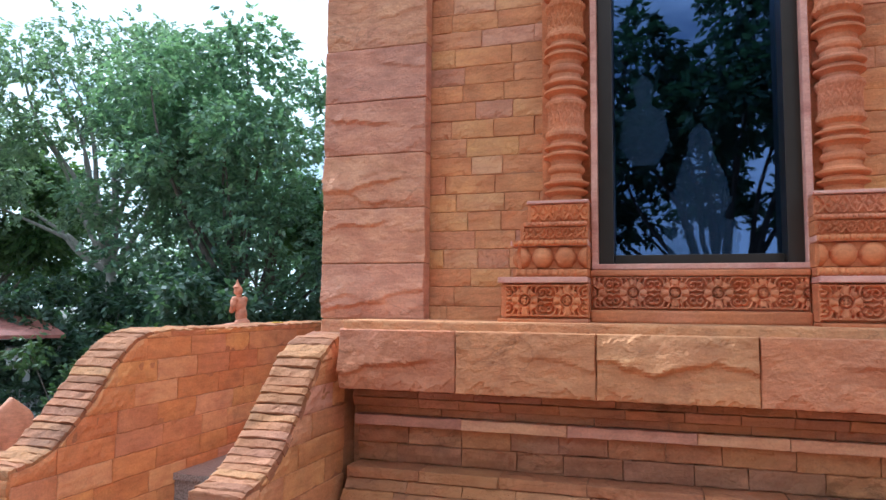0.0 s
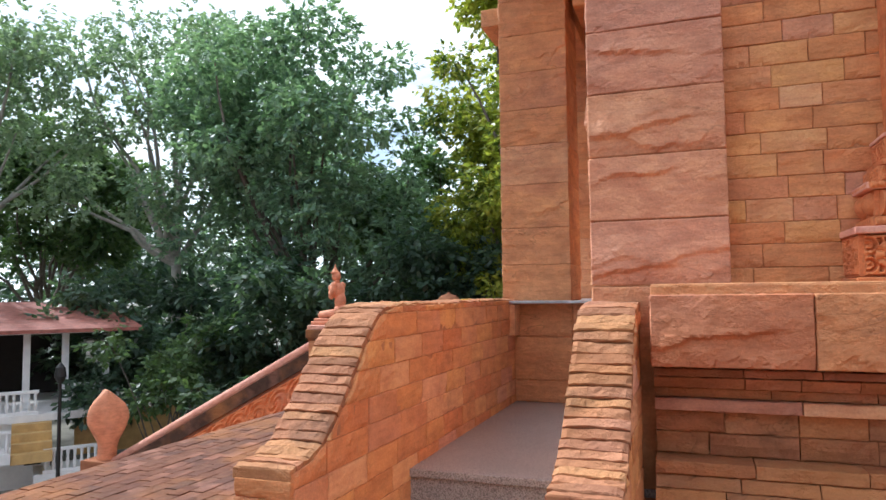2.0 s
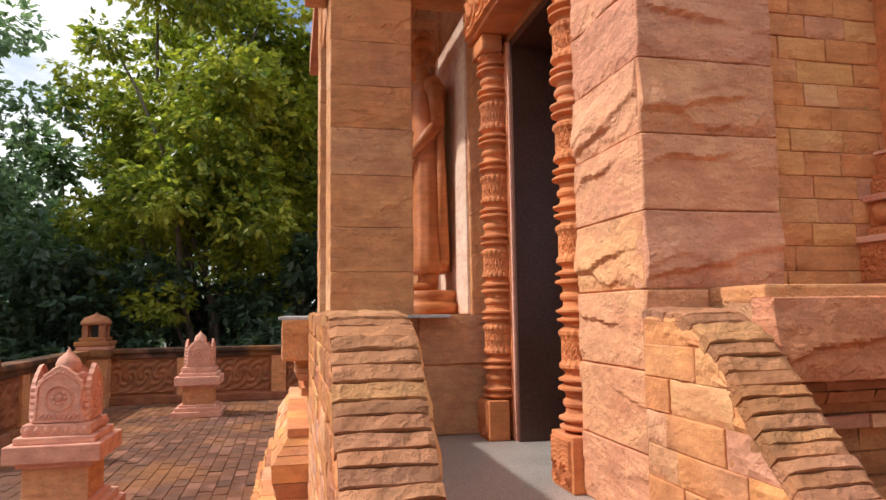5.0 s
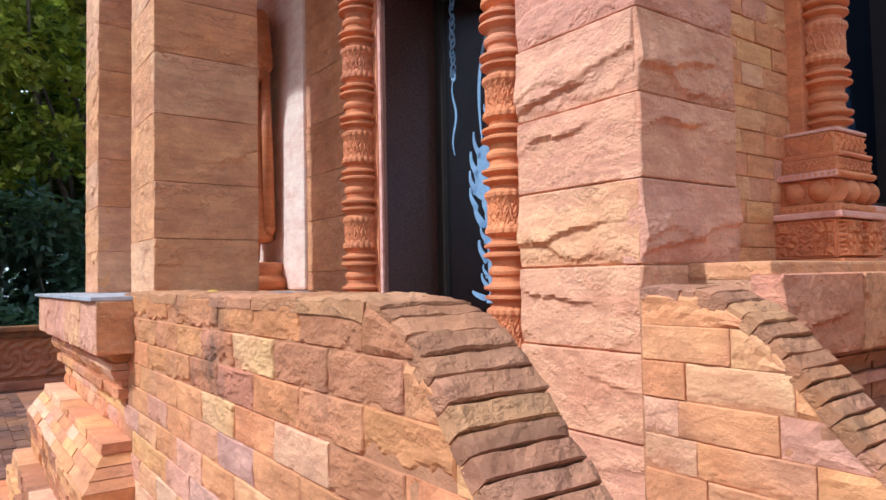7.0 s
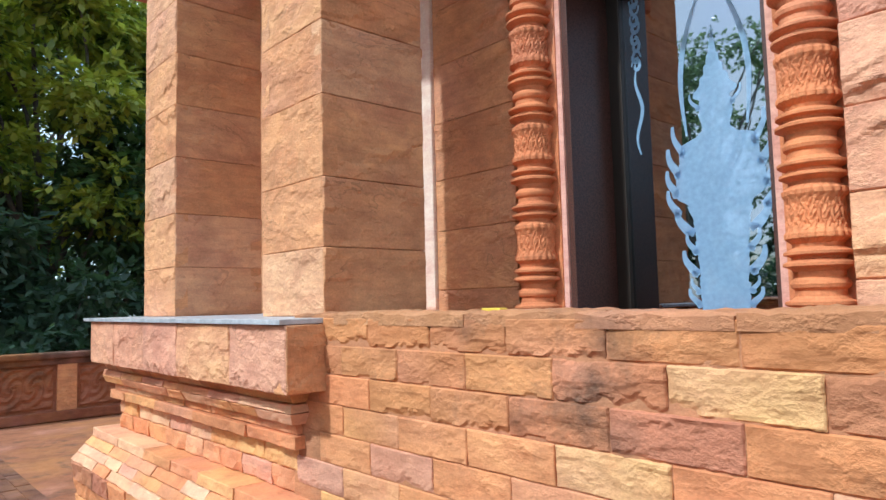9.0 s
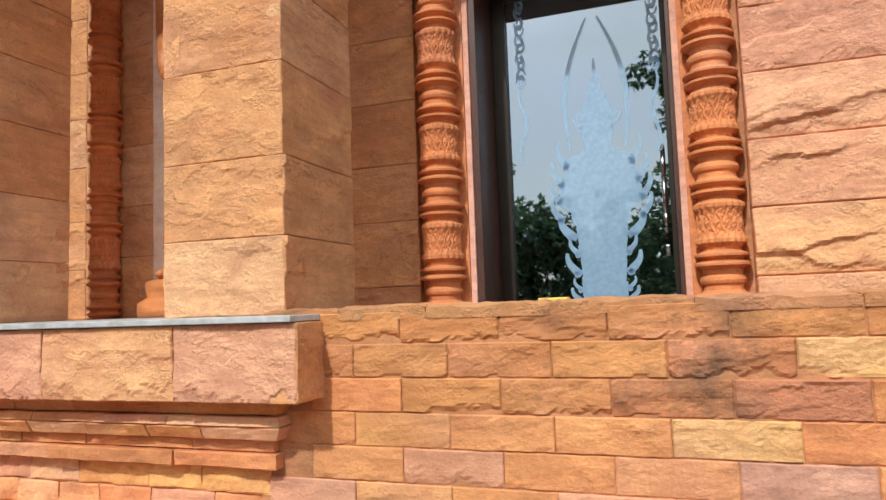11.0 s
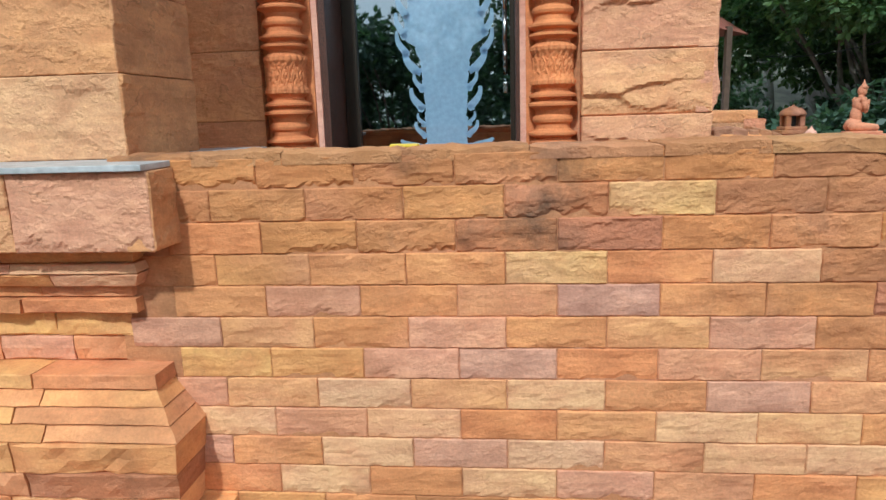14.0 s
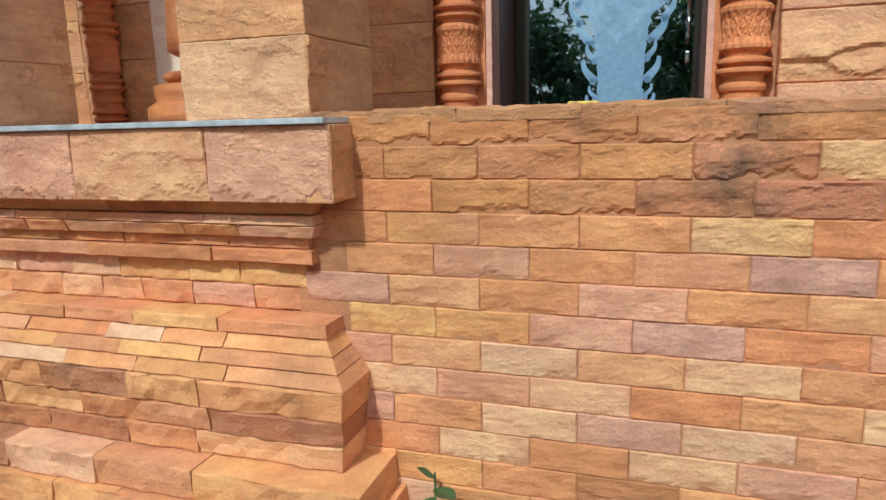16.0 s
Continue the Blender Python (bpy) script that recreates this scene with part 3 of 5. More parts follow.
def podium(name, face, d, u0, u1, dz, seed, low, label, over=0.175, thick=0.26, mat=None):
    """A moulded base: courses stepping and sloping in and out, with a heavy ledge on top."""
    r = random.Random(seed)
    rows = [(1.53 - thick, 1.53, over, over, (0.45, 0.62)), (1.215, 1.53 - thick, 0.065, 0.09, (0.3, 0.5)), (1.18, 1.215, 0.088, 0.078, (0.25, 0.45)),
            (1.13, 1.18, 0.066, 0.09, (0.2, 0.42)), (1.085, 1.13, 0.028, 0.032, (0.3, 0.5)), (1.03, 1.085, 0.05, 0.05, (0.35, 0.6)), (0.935, 1.03, 0.0, 0.0, (0.22, 0.36)),
            (0.84, 0.935, 0.0, 0.0, (0.2, 0.36)), (0.785, 0.84, 0.14, 0.135, (0.3, 0.5)), (0.735, 0.785, 0.172, 0.135, (0.25, 0.42)),
            (0.685, 0.735, 0.205, 0.172, (0.25, 0.42)), (0.635, 0.685, 0.238, 0.205, (0.25, 0.42)), (0.52, 0.635, 0.226, 0.236, (0.3, 0.45)), (0.42, 0.52, 0.212, 0.224, (0.3, 0.45)),
            (0.32, 0.42, 0.2, 0.21, (0.3, 0.45)), (0.20, 0.32, 0.33, 0.325, (0.3, 0.45)), (0.07, 0.2, 0.37, 0.365, (0.3, 0.45)), (G - dz, 0.07, 0.43, 0.425, (0.3, 0.45))]
    if face == "W":
        core = box(d + 0.05, d + 1.6, u0 + 0.02, u1 - 0.02, G, 1.50 + dz)
    else:
        core = box(u0 + 0.02, u1 - 0.02, d + 0.05, d + 0.48, G, 1.50 + dz)
    if face == "W":
        box(d - over + 0.075, d + 0.3, u0 - 0.16, u1, 1.535 - thick + dz, 1.525 + dz, 0.004, core)
    else:
        box(u0 + 0.01, u1, d - over + 0.075, d + 0.3, 1.535 - thick + dz, 1.525 + dz, 0.004, core)
    base = structure(part(name, core, stone_pillar), label, "podium")
    for z0, z1, pb, pt, span in rows:
        if z1 + dz < low:
            continue
        first = u0 - (over - 0.005 if z1 == 1.53 and face == "W" else 0)
        u, end = first, u1
        while u < end - 0.01:
            ut = min(u + r.uniform(*span), end)
            if z1 == 1.53 and face == "S":
                ut = min(end, -1.058 if u == first else u + r.uniform(0.645, 0.665))
            if end - ut < span[0] * 0.5:
                ut = end
            a, b = u + 0.002, ut - 0.002
            jig, phase = r.uniform(-0.005, 0.005), r.uniform(0, 99)
            nn, nr = max(6, int((b - a) / 0.035)), 4
            verts = []
            for w in range(nr + 1):
                f = (0.0, 0.08, 0.5, 0.92, 1.0)[w]
                p, z = pb + (pt - pb) * f, z0 + 0.002 + (z1 - z0 - 0.004) * f
                start = a - p + 0.04 if u == first and face == "W" else a
                for k in range(nn + 1):
                    stop = b + p - 0.04 if ut == end and face == "W" else b
                    q = start + (stop - start) * k / nn
                    rim = k in (0, nn) or w in (0, nr)
                    rough = noise.fractal(Vector((q * 8, z * 14, phase)), 0.6, 2.1, 4) * min(0.016, 0.13 * (z1 - z0))
                    front = d - p + jig + rough + (0.004 + 0.004 * max(0.0, noise.noise(Vector((q * 14, phase, w)))) if rim else 0.0)
                    zz = z + (0.003 * noise.noise(Vector((q * 20, w, phase))) if w in (0, nr) else 0)
                    verts.append((front, q, zz + dz) if face == "W" else (q, front, zz + dz))
            n = nn + 1
            ring = [k for k in range(nn)] + [nn + n * j for j in range(nr)] + [n * nr + k for k in range(nn, 0, -1)] + [n * j for j in range(nr, 0, -1)]
            faces = [(n * j + k, n * j + k + 1, n * (j + 1) + k + 1, n * (j + 1) + k) for j in range(nr) for k in range(nn)]
            rear = len(verts)
            verts += [(d + 0.08, verts[k][1], verts[k][2]) if face == "W" else (verts[k][0], d + 0.08, verts[k][2]) for k in ring]
            faces += [(ring[(k + 1) % len(ring)], ring[k], rear + k, rear + (k + 1) % len(ring)) for k in range(len(ring))]
            if face == "W":
                faces = [f[::-1] for f in faces]
            if z1 == 1.53:
                me = LEDGES[r.randrange(6)] if face == "S" else SMOOTH_LEDGES[r.randrange(6)]
                ob = share("ledge_block", me, on_face(face, d - pb, (a + b) / 2, (z0 + z1) / 2 + dz, 0.11) @ Matrix.Diagonal((b - a, 0.11, z1 - z0 - 0.003, 1)), base)
            else:
                raw("brick", verts, faces, r.choice((pale_brick, mauve_brick)) if z0 == 1.03 and face == "S" else mat or r.choice((stone_brick, stone_brick, stone_brick, stone_brick, pale_brick) if z0 > 0.6 else (stone_brick, stone_brick, stone_brick, stone_brick, red_brick)), base)
            u = ut
    return base


podium_w = podium("podium_west", "W", -3.13, 5.60, 7.98, 0.0, 21, -1, "moulded sandstone podium with stepped and sloping courses")
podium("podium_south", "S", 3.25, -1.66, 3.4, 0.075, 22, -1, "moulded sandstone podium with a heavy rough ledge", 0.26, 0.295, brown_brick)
share("ledge_block", PILLARS[3], on_face("S", 5.424, -3.205, 1.401, 0.1) @ Matrix.Diagonal((0.19, 0.1, 0.255, 1)), podium_w)
structure(part("trim_slab", box(-3.325, -2.2, 5.435, 8.08, 1.532, 1.552, 0.003), slate), "thin grey slate slab along the podium's top", "slab")
structure(part("floor_porch", box(-3.0, -1.2, 5.64, 7.98, 1.40, 1.548), stone_pillar), "sandstone floor of the porch on the podium", "floor")
south_face = structure(part("wall_porch_base", box(-2.88, -1.55, 5.70, 5.9, LAND - 0.1, 1.54), weathered), "large smooth sandstone slabs under the porch", "wall")
for x0, x1, z0, z1 in ((-2.88, -2.395, LAND, 0.90), (-2.88, -2.395, 0.905, 1.255), (-2.88, -2.395, 1.26, 1.549), (-2.39, -1.85, LAND, 1.20), (-2.39, -1.85, 1.205, 1.549)):
    share("stone_block", rng.choice(PILLARS), on_face("S", 5.603, (x0 + x1) / 2, (z0 + z1) / 2, 0.08) @ Matrix.Diagonal((x1 - x0 - 0.009, 0.08, z1 - z0 - 0.009, 1)), south_face)

# cella walls
CEIL = 5.2
structure(part("wall_west", box(-1.84, -1.60, 3.40, 4.02, LAND - 0.1, CEIL), mortar), "west wall of large split sandstone blocks", "wall")
structure(part("wall_west_2", box(-1.80, -1.55, 5.50, 11.0, LAND - 0.1, CEIL), mortar), "west wall of sandstone behind the porch", "wall")
structure(part("wall_west_3", box(-1.80, -1.55, 4.02, 5.50, 3.42, CEIL), mortar), "sandstone wall over the doorway", "wall")
wall_s = structure(part("wall_south", box(-1.60, -0.46, 3.433, 3.75, 1.2, CEIL), mortar), "south wall of sandstone bricks", "wall")
wall_s2 = structure(part("wall_south_2", box(0.56, 3.2, 3.433, 3.75, 1.2, CEIL), mortar), "south wall of sandstone bricks beside the window", "wall")
structure(part("wall_south_3", box(-0.46, 0.56, 3.45, 3.75, 1.2, 1.92), mortar), "sandstone sill wall under the window", "wall")
structure(part("wall_south_4", box(-0.46, 0.56, 3.45, 3.75, 4.0, CEIL), mortar), "sandstone wall over the window", "wall")
structure(part("wall_east", box(3.0, 3.3, 3.75, 11.0, G, CEIL), stone_block), "plain sandstone wall", "wall")
structure(part("wall_north", box(-1.8, 3.3, 10.8, 11.1, G, CEIL), stone_block), "plain sandstone wall", "wall")
structure(part("ceiling", box(-3.0, 3.4, 3.3, 11.2, CEIL, CEIL + 0.25), stone_block), "stone roof slab over the shrine", "roof")
structure(part("floor_inside", box(-1.55, 3.0, 3.75, 10.8, LAND - 0.1, LAND), dark_granite), "dark polished floor inside the shrine", "floor")
# added wall behind the panes, coloured black in place of the room's shade
structure(part("wall_inside", box(0.9, 1.0, 3.75, 10.8, LAND, CEIL), unlit_black), "inner wall of the shrine, its unlit gloom put into black colour", "wall")

# corner pilaster of large split blocks
pil_c = empty("corner_pilaster")
structure(pil_c, "corner pilaster of large split sandstone blocks", "pilaster")
part("core", box(-1.918, -1.345, 3.342, 3.94, LAND, CEIL - 0.01), mortar, pil_c)
zs = [1.645 + 0.303 * k for k in range(13)]
for k, (a, b) in enumerate(zip(zs, zs[1:])):
    share("stone_block", BLOCKS[(k * 4 + 1) % 9], on_face("S", 3.325, -1.630, (a + b) / 2, 0.09) @ Matrix.Diagonal((0.606, 0.09, b - a - 0.006, 1)), pil_c)
for k, (a, b) in enumerate(zip([LAND, 1.02, 1.335] + zs, [1.02, 1.335] + zs)):
    share("stone_block", BLOCKS[(k * 5 + 3) % 9], on_face("W", -1.935, 3.645, (a + b) / 2, 0.09) @ Matrix.Diagonal((0.612, 0.09, b - a - 0.006, 1)), pil_c)
share("stone_block", BLOCKS[2], on_face("S", 3.33, -1.80, 1.49, 0.12) @ Matrix.Diagonal((0.26, 0.12, 0.3, 1)), pil_c)

lay(wall_s, "S", 3.425, -1.335, -0.44, 1.62, 3.9, 0.101, (0.17, 0.34), rng)
lay(wall_s2, "S", 3.425, 0.50, 1.6, 1.62, 3.9, 0.101, (0.17, 0.34), rng)
structure(part("trim_ledge_bed", box(-1.655, 3.2, 3.03, 3.5, 1.585, 1.648, 0.012), stone_pillar), "sandstone bed on top of the ledge", "ledge")


def pillar(x0, x1, y0, y1, z0, z1, seed, label):
    r = random.Random(seed)
    ob = empty("porch_pillar", (x0 + x1) / 2, (y0 + y1) / 2, z0)
    tagged(ob, label, "pillar", "porch pillars", "structure")
    cx, cy = (x0 + x1) / 2, (y0 + y1) / 2
    part("core", box(x0 - cx + 0.016, x1 - cx - 0.016, y0 - cy + 0.016, y1 - cy - 0.016, 0, z1 - z0), mortar, ob)
    z = 0.0
    while z < z1 - z0 - 0.05:
        zt = min(z + r.uniform(0.30, 0.37), z1 - z0)
        for face, d, a, b in (("S", y0 - cy, x0 - cx, x1 - cx), ("N", y1 - cy, x0 - cx, x1 - cx), ("W", x0 - cx, y0 - cy, y1 - cy), ("E", x1 - cx, y0 - cy, y1 - cy)):
            share("stone_block", r.choice(PILLARS), on_face(face, d, (a + b) / 2, (z + zt) / 2, 0.08) @ Matrix.Diagonal((b - a - 0.004, 0.08, zt - z - 0.004, 1)), ob)
        z = zt
    return ob


pillar(-2.99, -2.41, 5.665, 6.225, 1.552, CEIL, 31, "square porch pillar of smooth orange sandstone blocks")
pillar(-2.99, -2.41, 7.37, 7.93, 1.552, CEIL, 32, "square porch pillar of smooth orange sandstone blocks")
structure(part("trim_porch_beam", box(-2.97, -2.43, 5.69, 7.9, 4.12, 4.5, 0.02), stone_pillar), "sandstone beam across the porch pillars", "beam")
structure(part("trim_porch_beam_2", box(-2.35, -1.8, 5.68, 6.2, 4.02, 4.5, 0.02), stone_pillar), "sandstone beam from pillar to wall", "beam")
structure(part("trim_porch_beam_3", box(-2.35, -1.8, 7.4, 7.9, 4.02, 4.5, 0.02), stone_pillar), "sandstone beam from pillar to wall", "beam")
structure(part("trim_cornice", box(-3.16, -2.99, 5.70, 6.2, 3.96, 4.12, 0.015), stone_pillar), "projecting sandstone cornice on the porch pillars", "cornice")
door_side = structure(part("wall_door_side", box(-1.84, -1.60, 5.56, 6.20, LAND, 4.6), mortar), "narrow sandstone wall panel beside the doorway", "wall")
z = LAND
while z < 4.4:
    zt = z + rng.uniform(0.3, 0.38)
    share("stone_block", rng.choice(PILLARS), on_face("W", -1.86, 5.878, (z + zt) / 2, 0.08) @ Matrix.Diagonal((0.64, 0.08, zt - z - 0.004, 1)), door_side)
    z = zt


# ---- trees ----
def crown_mesh(name, clumps, per, leaf, mat, seed, droop=0.35, fan=9):
    """Many small folded leaves in fanned sprays, gathered in uneven clumps."""
    r = np.random.default_rng(seed)
    pts, outs = [], []
    for c, rad in clumps:
        n = max(6, int(per * (rad ** 2) / fan))
        v = r.normal(size=(n, 3))
        v /= np.linalg.norm(v, axis=1)[:, None]
        outs.append(v.copy())
        v *= (r.random(n) ** 0.4)[:, None] * rad * np.array((1, 1, 0.66))
        v += r.normal(size=(n, 3)) * rad * 0.12
        pts.append(v + np.array(c))
    p, axis = np.concatenate(pts), np.concatenate(outs)
    axis = axis * np.array((1, 1, 0.5)) + r.normal(size=p.shape) * 0.45 - np.array((0, 0, droop))
    axis /= np.linalg.norm(axis, axis=1)[:, None]
    p, axis = np.repeat(p, fan, axis=0), np.repeat(axis, fan, axis=0)
    n = len(p)
    p = p + axis * (r.random(n) * leaf * 1.3)[:, None] + r.normal(size=(n, 3)) * leaf * 0.16
    d = axis + r.normal(size=(n, 3)) * np.array((0.75, 0.75, 0.45))
    d /= np.linalg.norm(d, axis=1)[:, None]
    s = np.cross(d, r.normal(size=(n, 3)) * np.array((0.5, 0.5, 0.2)) + np.array((0, 0, 1.0)))
    s /= np.linalg.norm(s, axis=1)[:, None] + 1e-9
    k = np.cross(s, d)
    size = leaf * r.uniform(0.7, 1.3, n)[:, None]
    v = np.stack([p, p + size * (0.5 * d + 0.27 * s - 0.07 * k), p + size * d - 0.12 * size * k, p + size * (0.5 * d - 0.27 * s - 0.07 * k)], 1).reshape(-1, 3)
    me = bpy.data.meshes.new(name)
    me.vertices.add(4 * n)
    me.vertices.foreach_set("co", v.ravel())
    me.loops.add(4 * n)
    me.loops.foreach_set("vertex_index", np.arange(4 * n))
    me.polygons.add(n)
    me.polygons.foreach_set("loop_start", np.arange(n) * 4)
    me.polygons.foreach_set("loop_total", np.full(n, 4))
    me.materials.append(mat)
    me.update()
    me.validate()
    return me


def limb(bm, a, b, ra, rb, r, bend=0.12):
    a, b = Vector(a), Vector(b)
    axis = (b - a).normalized()
    s = axis.orthogonal().normalized()
    t = axis.cross(s)
    off = Vector((r.uniform(-1, 1), r.uniform(-1, 1), 0)) * (b - a).length * bend
    rings = []
    for k in range(6):
        f = k / 5
        c = a.lerp(b, f) + off * math.sin(math.pi * f)
        rad = ra + (rb - ra) * f
        rings.append([bm.verts.new(c + (s * math.cos(q) + t * math.sin(q)) * rad) for q in (2 * math.pi * j / 8 for j in range(8))])
    for lo, hi in zip(rings, rings[1:]):
        for j in range(8):
            bm.faces.new((lo[j], lo[(j + 1) % 8], hi[(j + 1) % 8], hi[j]))


def tree(x, y, z, high, wide, mat, seed, label, per=950, leaf=0.24, clear=0.3, wood=None, clumps_n=34, name="tree", fat=1.0):
    r = random.Random(seed)
    ob = empty(name, x, y, z, r.uniform(0, 360))
    tagged(ob, label, "tree")
    bm = bmesh.new()
    fork = Vector((r.uniform(-0.4, 0.4), r.uniform(-0.4, 0.4), high * clear))
    limb(bm, (0, 0, -0.2), fork, high * 0.015, high * 0.011, r, 0.04)
    clumps = []
    mid = high * (0.5 + clear / 2)
    half = high - mid
    for k in range(clumps_n):
        a, q = r.uniform(0, 2 * math.pi), r.uniform(0.35, 1.0)
        e = math.asin(r.uniform(-0.75, 0.97))
        c = Vector((math.cos(a) * math.cos(e) * wide * q, math.sin(a) * math.cos(e) * wide * q, mid + math.sin(e) * half * q * 0.92))
        clumps.append((c, wide * r.uniform(0.12, 0.30) * fat))
        if k < 16:
            j = fork.lerp(c, r.uniform(0.25, 0.45)) + Vector((0, 0, r.uniform(-0.2, 0.4)))
            limb(bm, fork, j, high * 0.0075, high * 0.005, r)
            limb(bm, j, c, high * 0.005, high * 0.0015, r)
    part("trunk", bm, wood or bark, ob, smooth=True)
    crown = new("crown", crown_mesh("crown", clumps, per, leaf, mat, seed))
    crown.parent = ob
    return ob


BIG = "broad-leaved tree with a dense dark green crown"
tree(-14.8, 21.6, -3.2, 16.4, 5.7, leaf_dark, 101, BIG, 520, 0.22, 0.18, None, 70)
tree(-22.0, 23.0, -3.2, 18.0, 5.6, leaf_grey, 102, "spreading tree with pale forked limbs and a thin crown", 400, 0.22, 0.34, pale_bark, 38)
tree(-27.5, 18.0, -3.2, 18.0, 6.2, leaf_grey, 103, "tree with a thin dusty green crown over the house", 360, 0.23, 0.38, pale_bark, 34)
tree(-5.6, 20.8, -3.2, 17.0, 3.3, leaf_bright, 104, "tall tree with a bright yellow-green crown", 1300, 0.2, 0.12, None, 72, "tree", 1.35)
tree(-0.5, 22.5, -3.2, 17.5, 4.8, leaf_bright, 105, "tall yellow-green tree behind the shrine", 900, 0.26, 0.15, None, 44)
tree(-10.8, 27.5, -3.2, 12.0, 4.6, leaf_mid, 106, "rounded green tree in the gap between taller ones", 800, 0.28, 0.2)
tree(-2.5, 30.0, -3.2, 17.5, 5.5, leaf_mid, 107, "tall green tree behind the shrine", 600, 0.32, 0.25)
tree(-19.0, 31.0, -3.2, 14.0, 5.5, leaf_dark, 108, BIG, 380, 0.30, 0.25)
tree(-33.0, 26.0, -3.2, 15.0, 6.0, leaf_mid, 109, "broad green tree behind the house", 450, 0.36, 0.25)
tree(-12.5, 17.0, -3.3, 6.4, 3.6, leaf_shaded, 110, "low bushy tree beyond the terrace, canopy shade in its colour", 1000, 0.24, 0.1)
tree(-18.0, 17.6, -3.3, 6.2, 3.2, leaf_shaded, 111, "low bushy tree beyond the terrace, canopy shade in its colour", 1000, 0.24, 0.1)
tree(-8.3, 20.5, -3.3, 6.8, 3.6, leaf_shaded, 112, "low bushy tree beyond the terrace, canopy shade in its colour", 1000, 0.24, 0.12)
tree(-1.5, 19.5, -3.3, 7.0, 3.4, leaf_shaded, 113, "low bushy tree beyond the terrace, canopy shade in its colour", 900, 0.24, 0.12)
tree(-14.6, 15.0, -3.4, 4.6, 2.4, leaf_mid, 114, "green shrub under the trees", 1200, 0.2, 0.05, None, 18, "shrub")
tree(4.5, 21.0, -3.3, 13.0, 4.6, leaf_mid, 115, "tall green tree behind the shrine", 700, 0.28, 0.2)
# south-east of the shrine
tree(17.5, -7.2, -3.2, 13.6, 5.8, leaf_mid, 121, "broad tree with small bright leaves hanging over shade", 1150, 0.24, 0.26)
tree(26.0, -7.0, -2.0, 17.0, 5.5, leaf_bright, 122, "tall yellow-green tree on the slope", 620, 0.3, 0.3, pale_bark)
tree(27.0, -16.0, -2.0, 18.0, 6.0, leaf_mid, 123, "tall green tree on the slope", 520, 0.34, 0.2, pale_bark)
tree(19.0, -16.0, -3.0, 9.0, 4.0, leaf_dark, 124, "low dark tree on the slope", 800, 0.28, 0.1)
tree(22.5, -4.5, -3.0, 5.5, 3.0, leaf_dark, 125, "low dark bushy tree on the slope", 800, 0.26, 0.08)
tree(14.6, -4.6, -3.0, 5.6, 2.6, leaf_shaded, 127, "leafy bush below the terrace, tree shade in its colour", 900, 0.26, 0.06, None, 26, "shrub")
tree(14.2, -7.6, -3.0, 5.9, 2.7, leaf_shaded, 128, "leafy bush below the terrace, tree shade in its colour", 900, 0.26, 0.06, None, 26, "shrub")
tree(19.5, -10.5, -3.0, 6.5, 3.4, leaf_shaded, 129, "leafy bush below the terrace, tree shade in its colour", 900, 0.28, 0.06, None, 26, "shrub")
tree(13.5, -11.5, -3.0, 6.0, 2.8, leaf_shaded, 126, "leafy bush below the terrace, tree shade in its colour", 700, 0.34, 0.08, None, 24, "shrub")
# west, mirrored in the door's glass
tree(-27.0, 1.0, -3.2, 12.5, 4.6, leaf_shaded, 131, BIG, 480, 0.3, 0.25)
tree(-24.0, 8.7, -3.2, 9.6, 3.9, leaf_shaded, 132, BIG, 480, 0.3, 0.2)
tree(-30.0, -9.0, -3.2, 12.0, 5.0, leaf_shaded, 133, BIG, 400, 0.34, 0.25)
# two trees to the south, added out of view, darken the window's mirrored sky
tree(1.8, -15.0, -3.2, 17.0, 6.0, leaf_shaded, 134, BIG, 400, 0.34, 0.25)
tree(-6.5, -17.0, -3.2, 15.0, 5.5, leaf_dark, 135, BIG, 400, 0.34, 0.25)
tree(-24.0, 2.0, -3.2, 17.5, 3.4, leaf_shaded, 136, BIG, 700, 0.28, 0.5, None, 30)
# wooded rise beyond
far = np.random.default_rng(7)
clumps = []
for k in range(290):
    a = far.uniform(radians(-8), radians(215)) if k < 170 else far.uniform(radians(-52), radians(-8))
    q = far.uniform(46, 70)
    clumps.append(((q * math.cos(a), q * math.sin(a), far.uniform(-3, 7.0) if k < 170 else far.uniform(-3, 24)), far.uniform(2.6, 4.6)))
woods = new("distant_woods", crown_mesh("distant_woods", clumps, 60, 0.62, leaf_shaded, 9))
tagged(woods, "distant dark green woods round the temple grounds", "woods", kind="stuff")


# ---- carved work ----
def relief(name, w, h, nx, nz, fn, deep, mat, parent, m, back=0.03):
    """A carved panel of that width and height in its own x and z, facing -y; fn(x, z) from 0 to 1."""
    verts, faces = [], []
    for j in range(nz + 1):
        for i in range(nx + 1):
            x, z = w * (i / nx - 0.5), h * j / nz
            rim = i in (0, nx) or j in (0, nz)
            verts.append((x, 0.0 if rim else -deep * fn(x, z), z))
    n = nx + 1
    for j in range(nz):
        for i in range(nx):
            faces.append((j * n + i, j * n + i + 1, (j + 1) * n + i + 1, (j + 1) * n + i))
    k = len(verts)
    verts += [(-w / 2, 0, 0), (w / 2, 0, 0), (w / 2, 0, h), (-w / 2, 0, h), (-w / 2, back, 0), (w / 2, back, 0), (w / 2, back, h), (-w / 2, back, h)]
    faces += [(k, k + 4, k + 5, k + 1), (k + 1, k + 5, k + 6, k + 2), (k + 2, k + 6, k + 7, k + 3), (k + 3, k + 7, k + 4, k), (k + 4, k + 7, k + 6, k + 5)]
    ob = raw(name, verts, faces, mat, parent)
    ob.matrix_local = m
    return ob


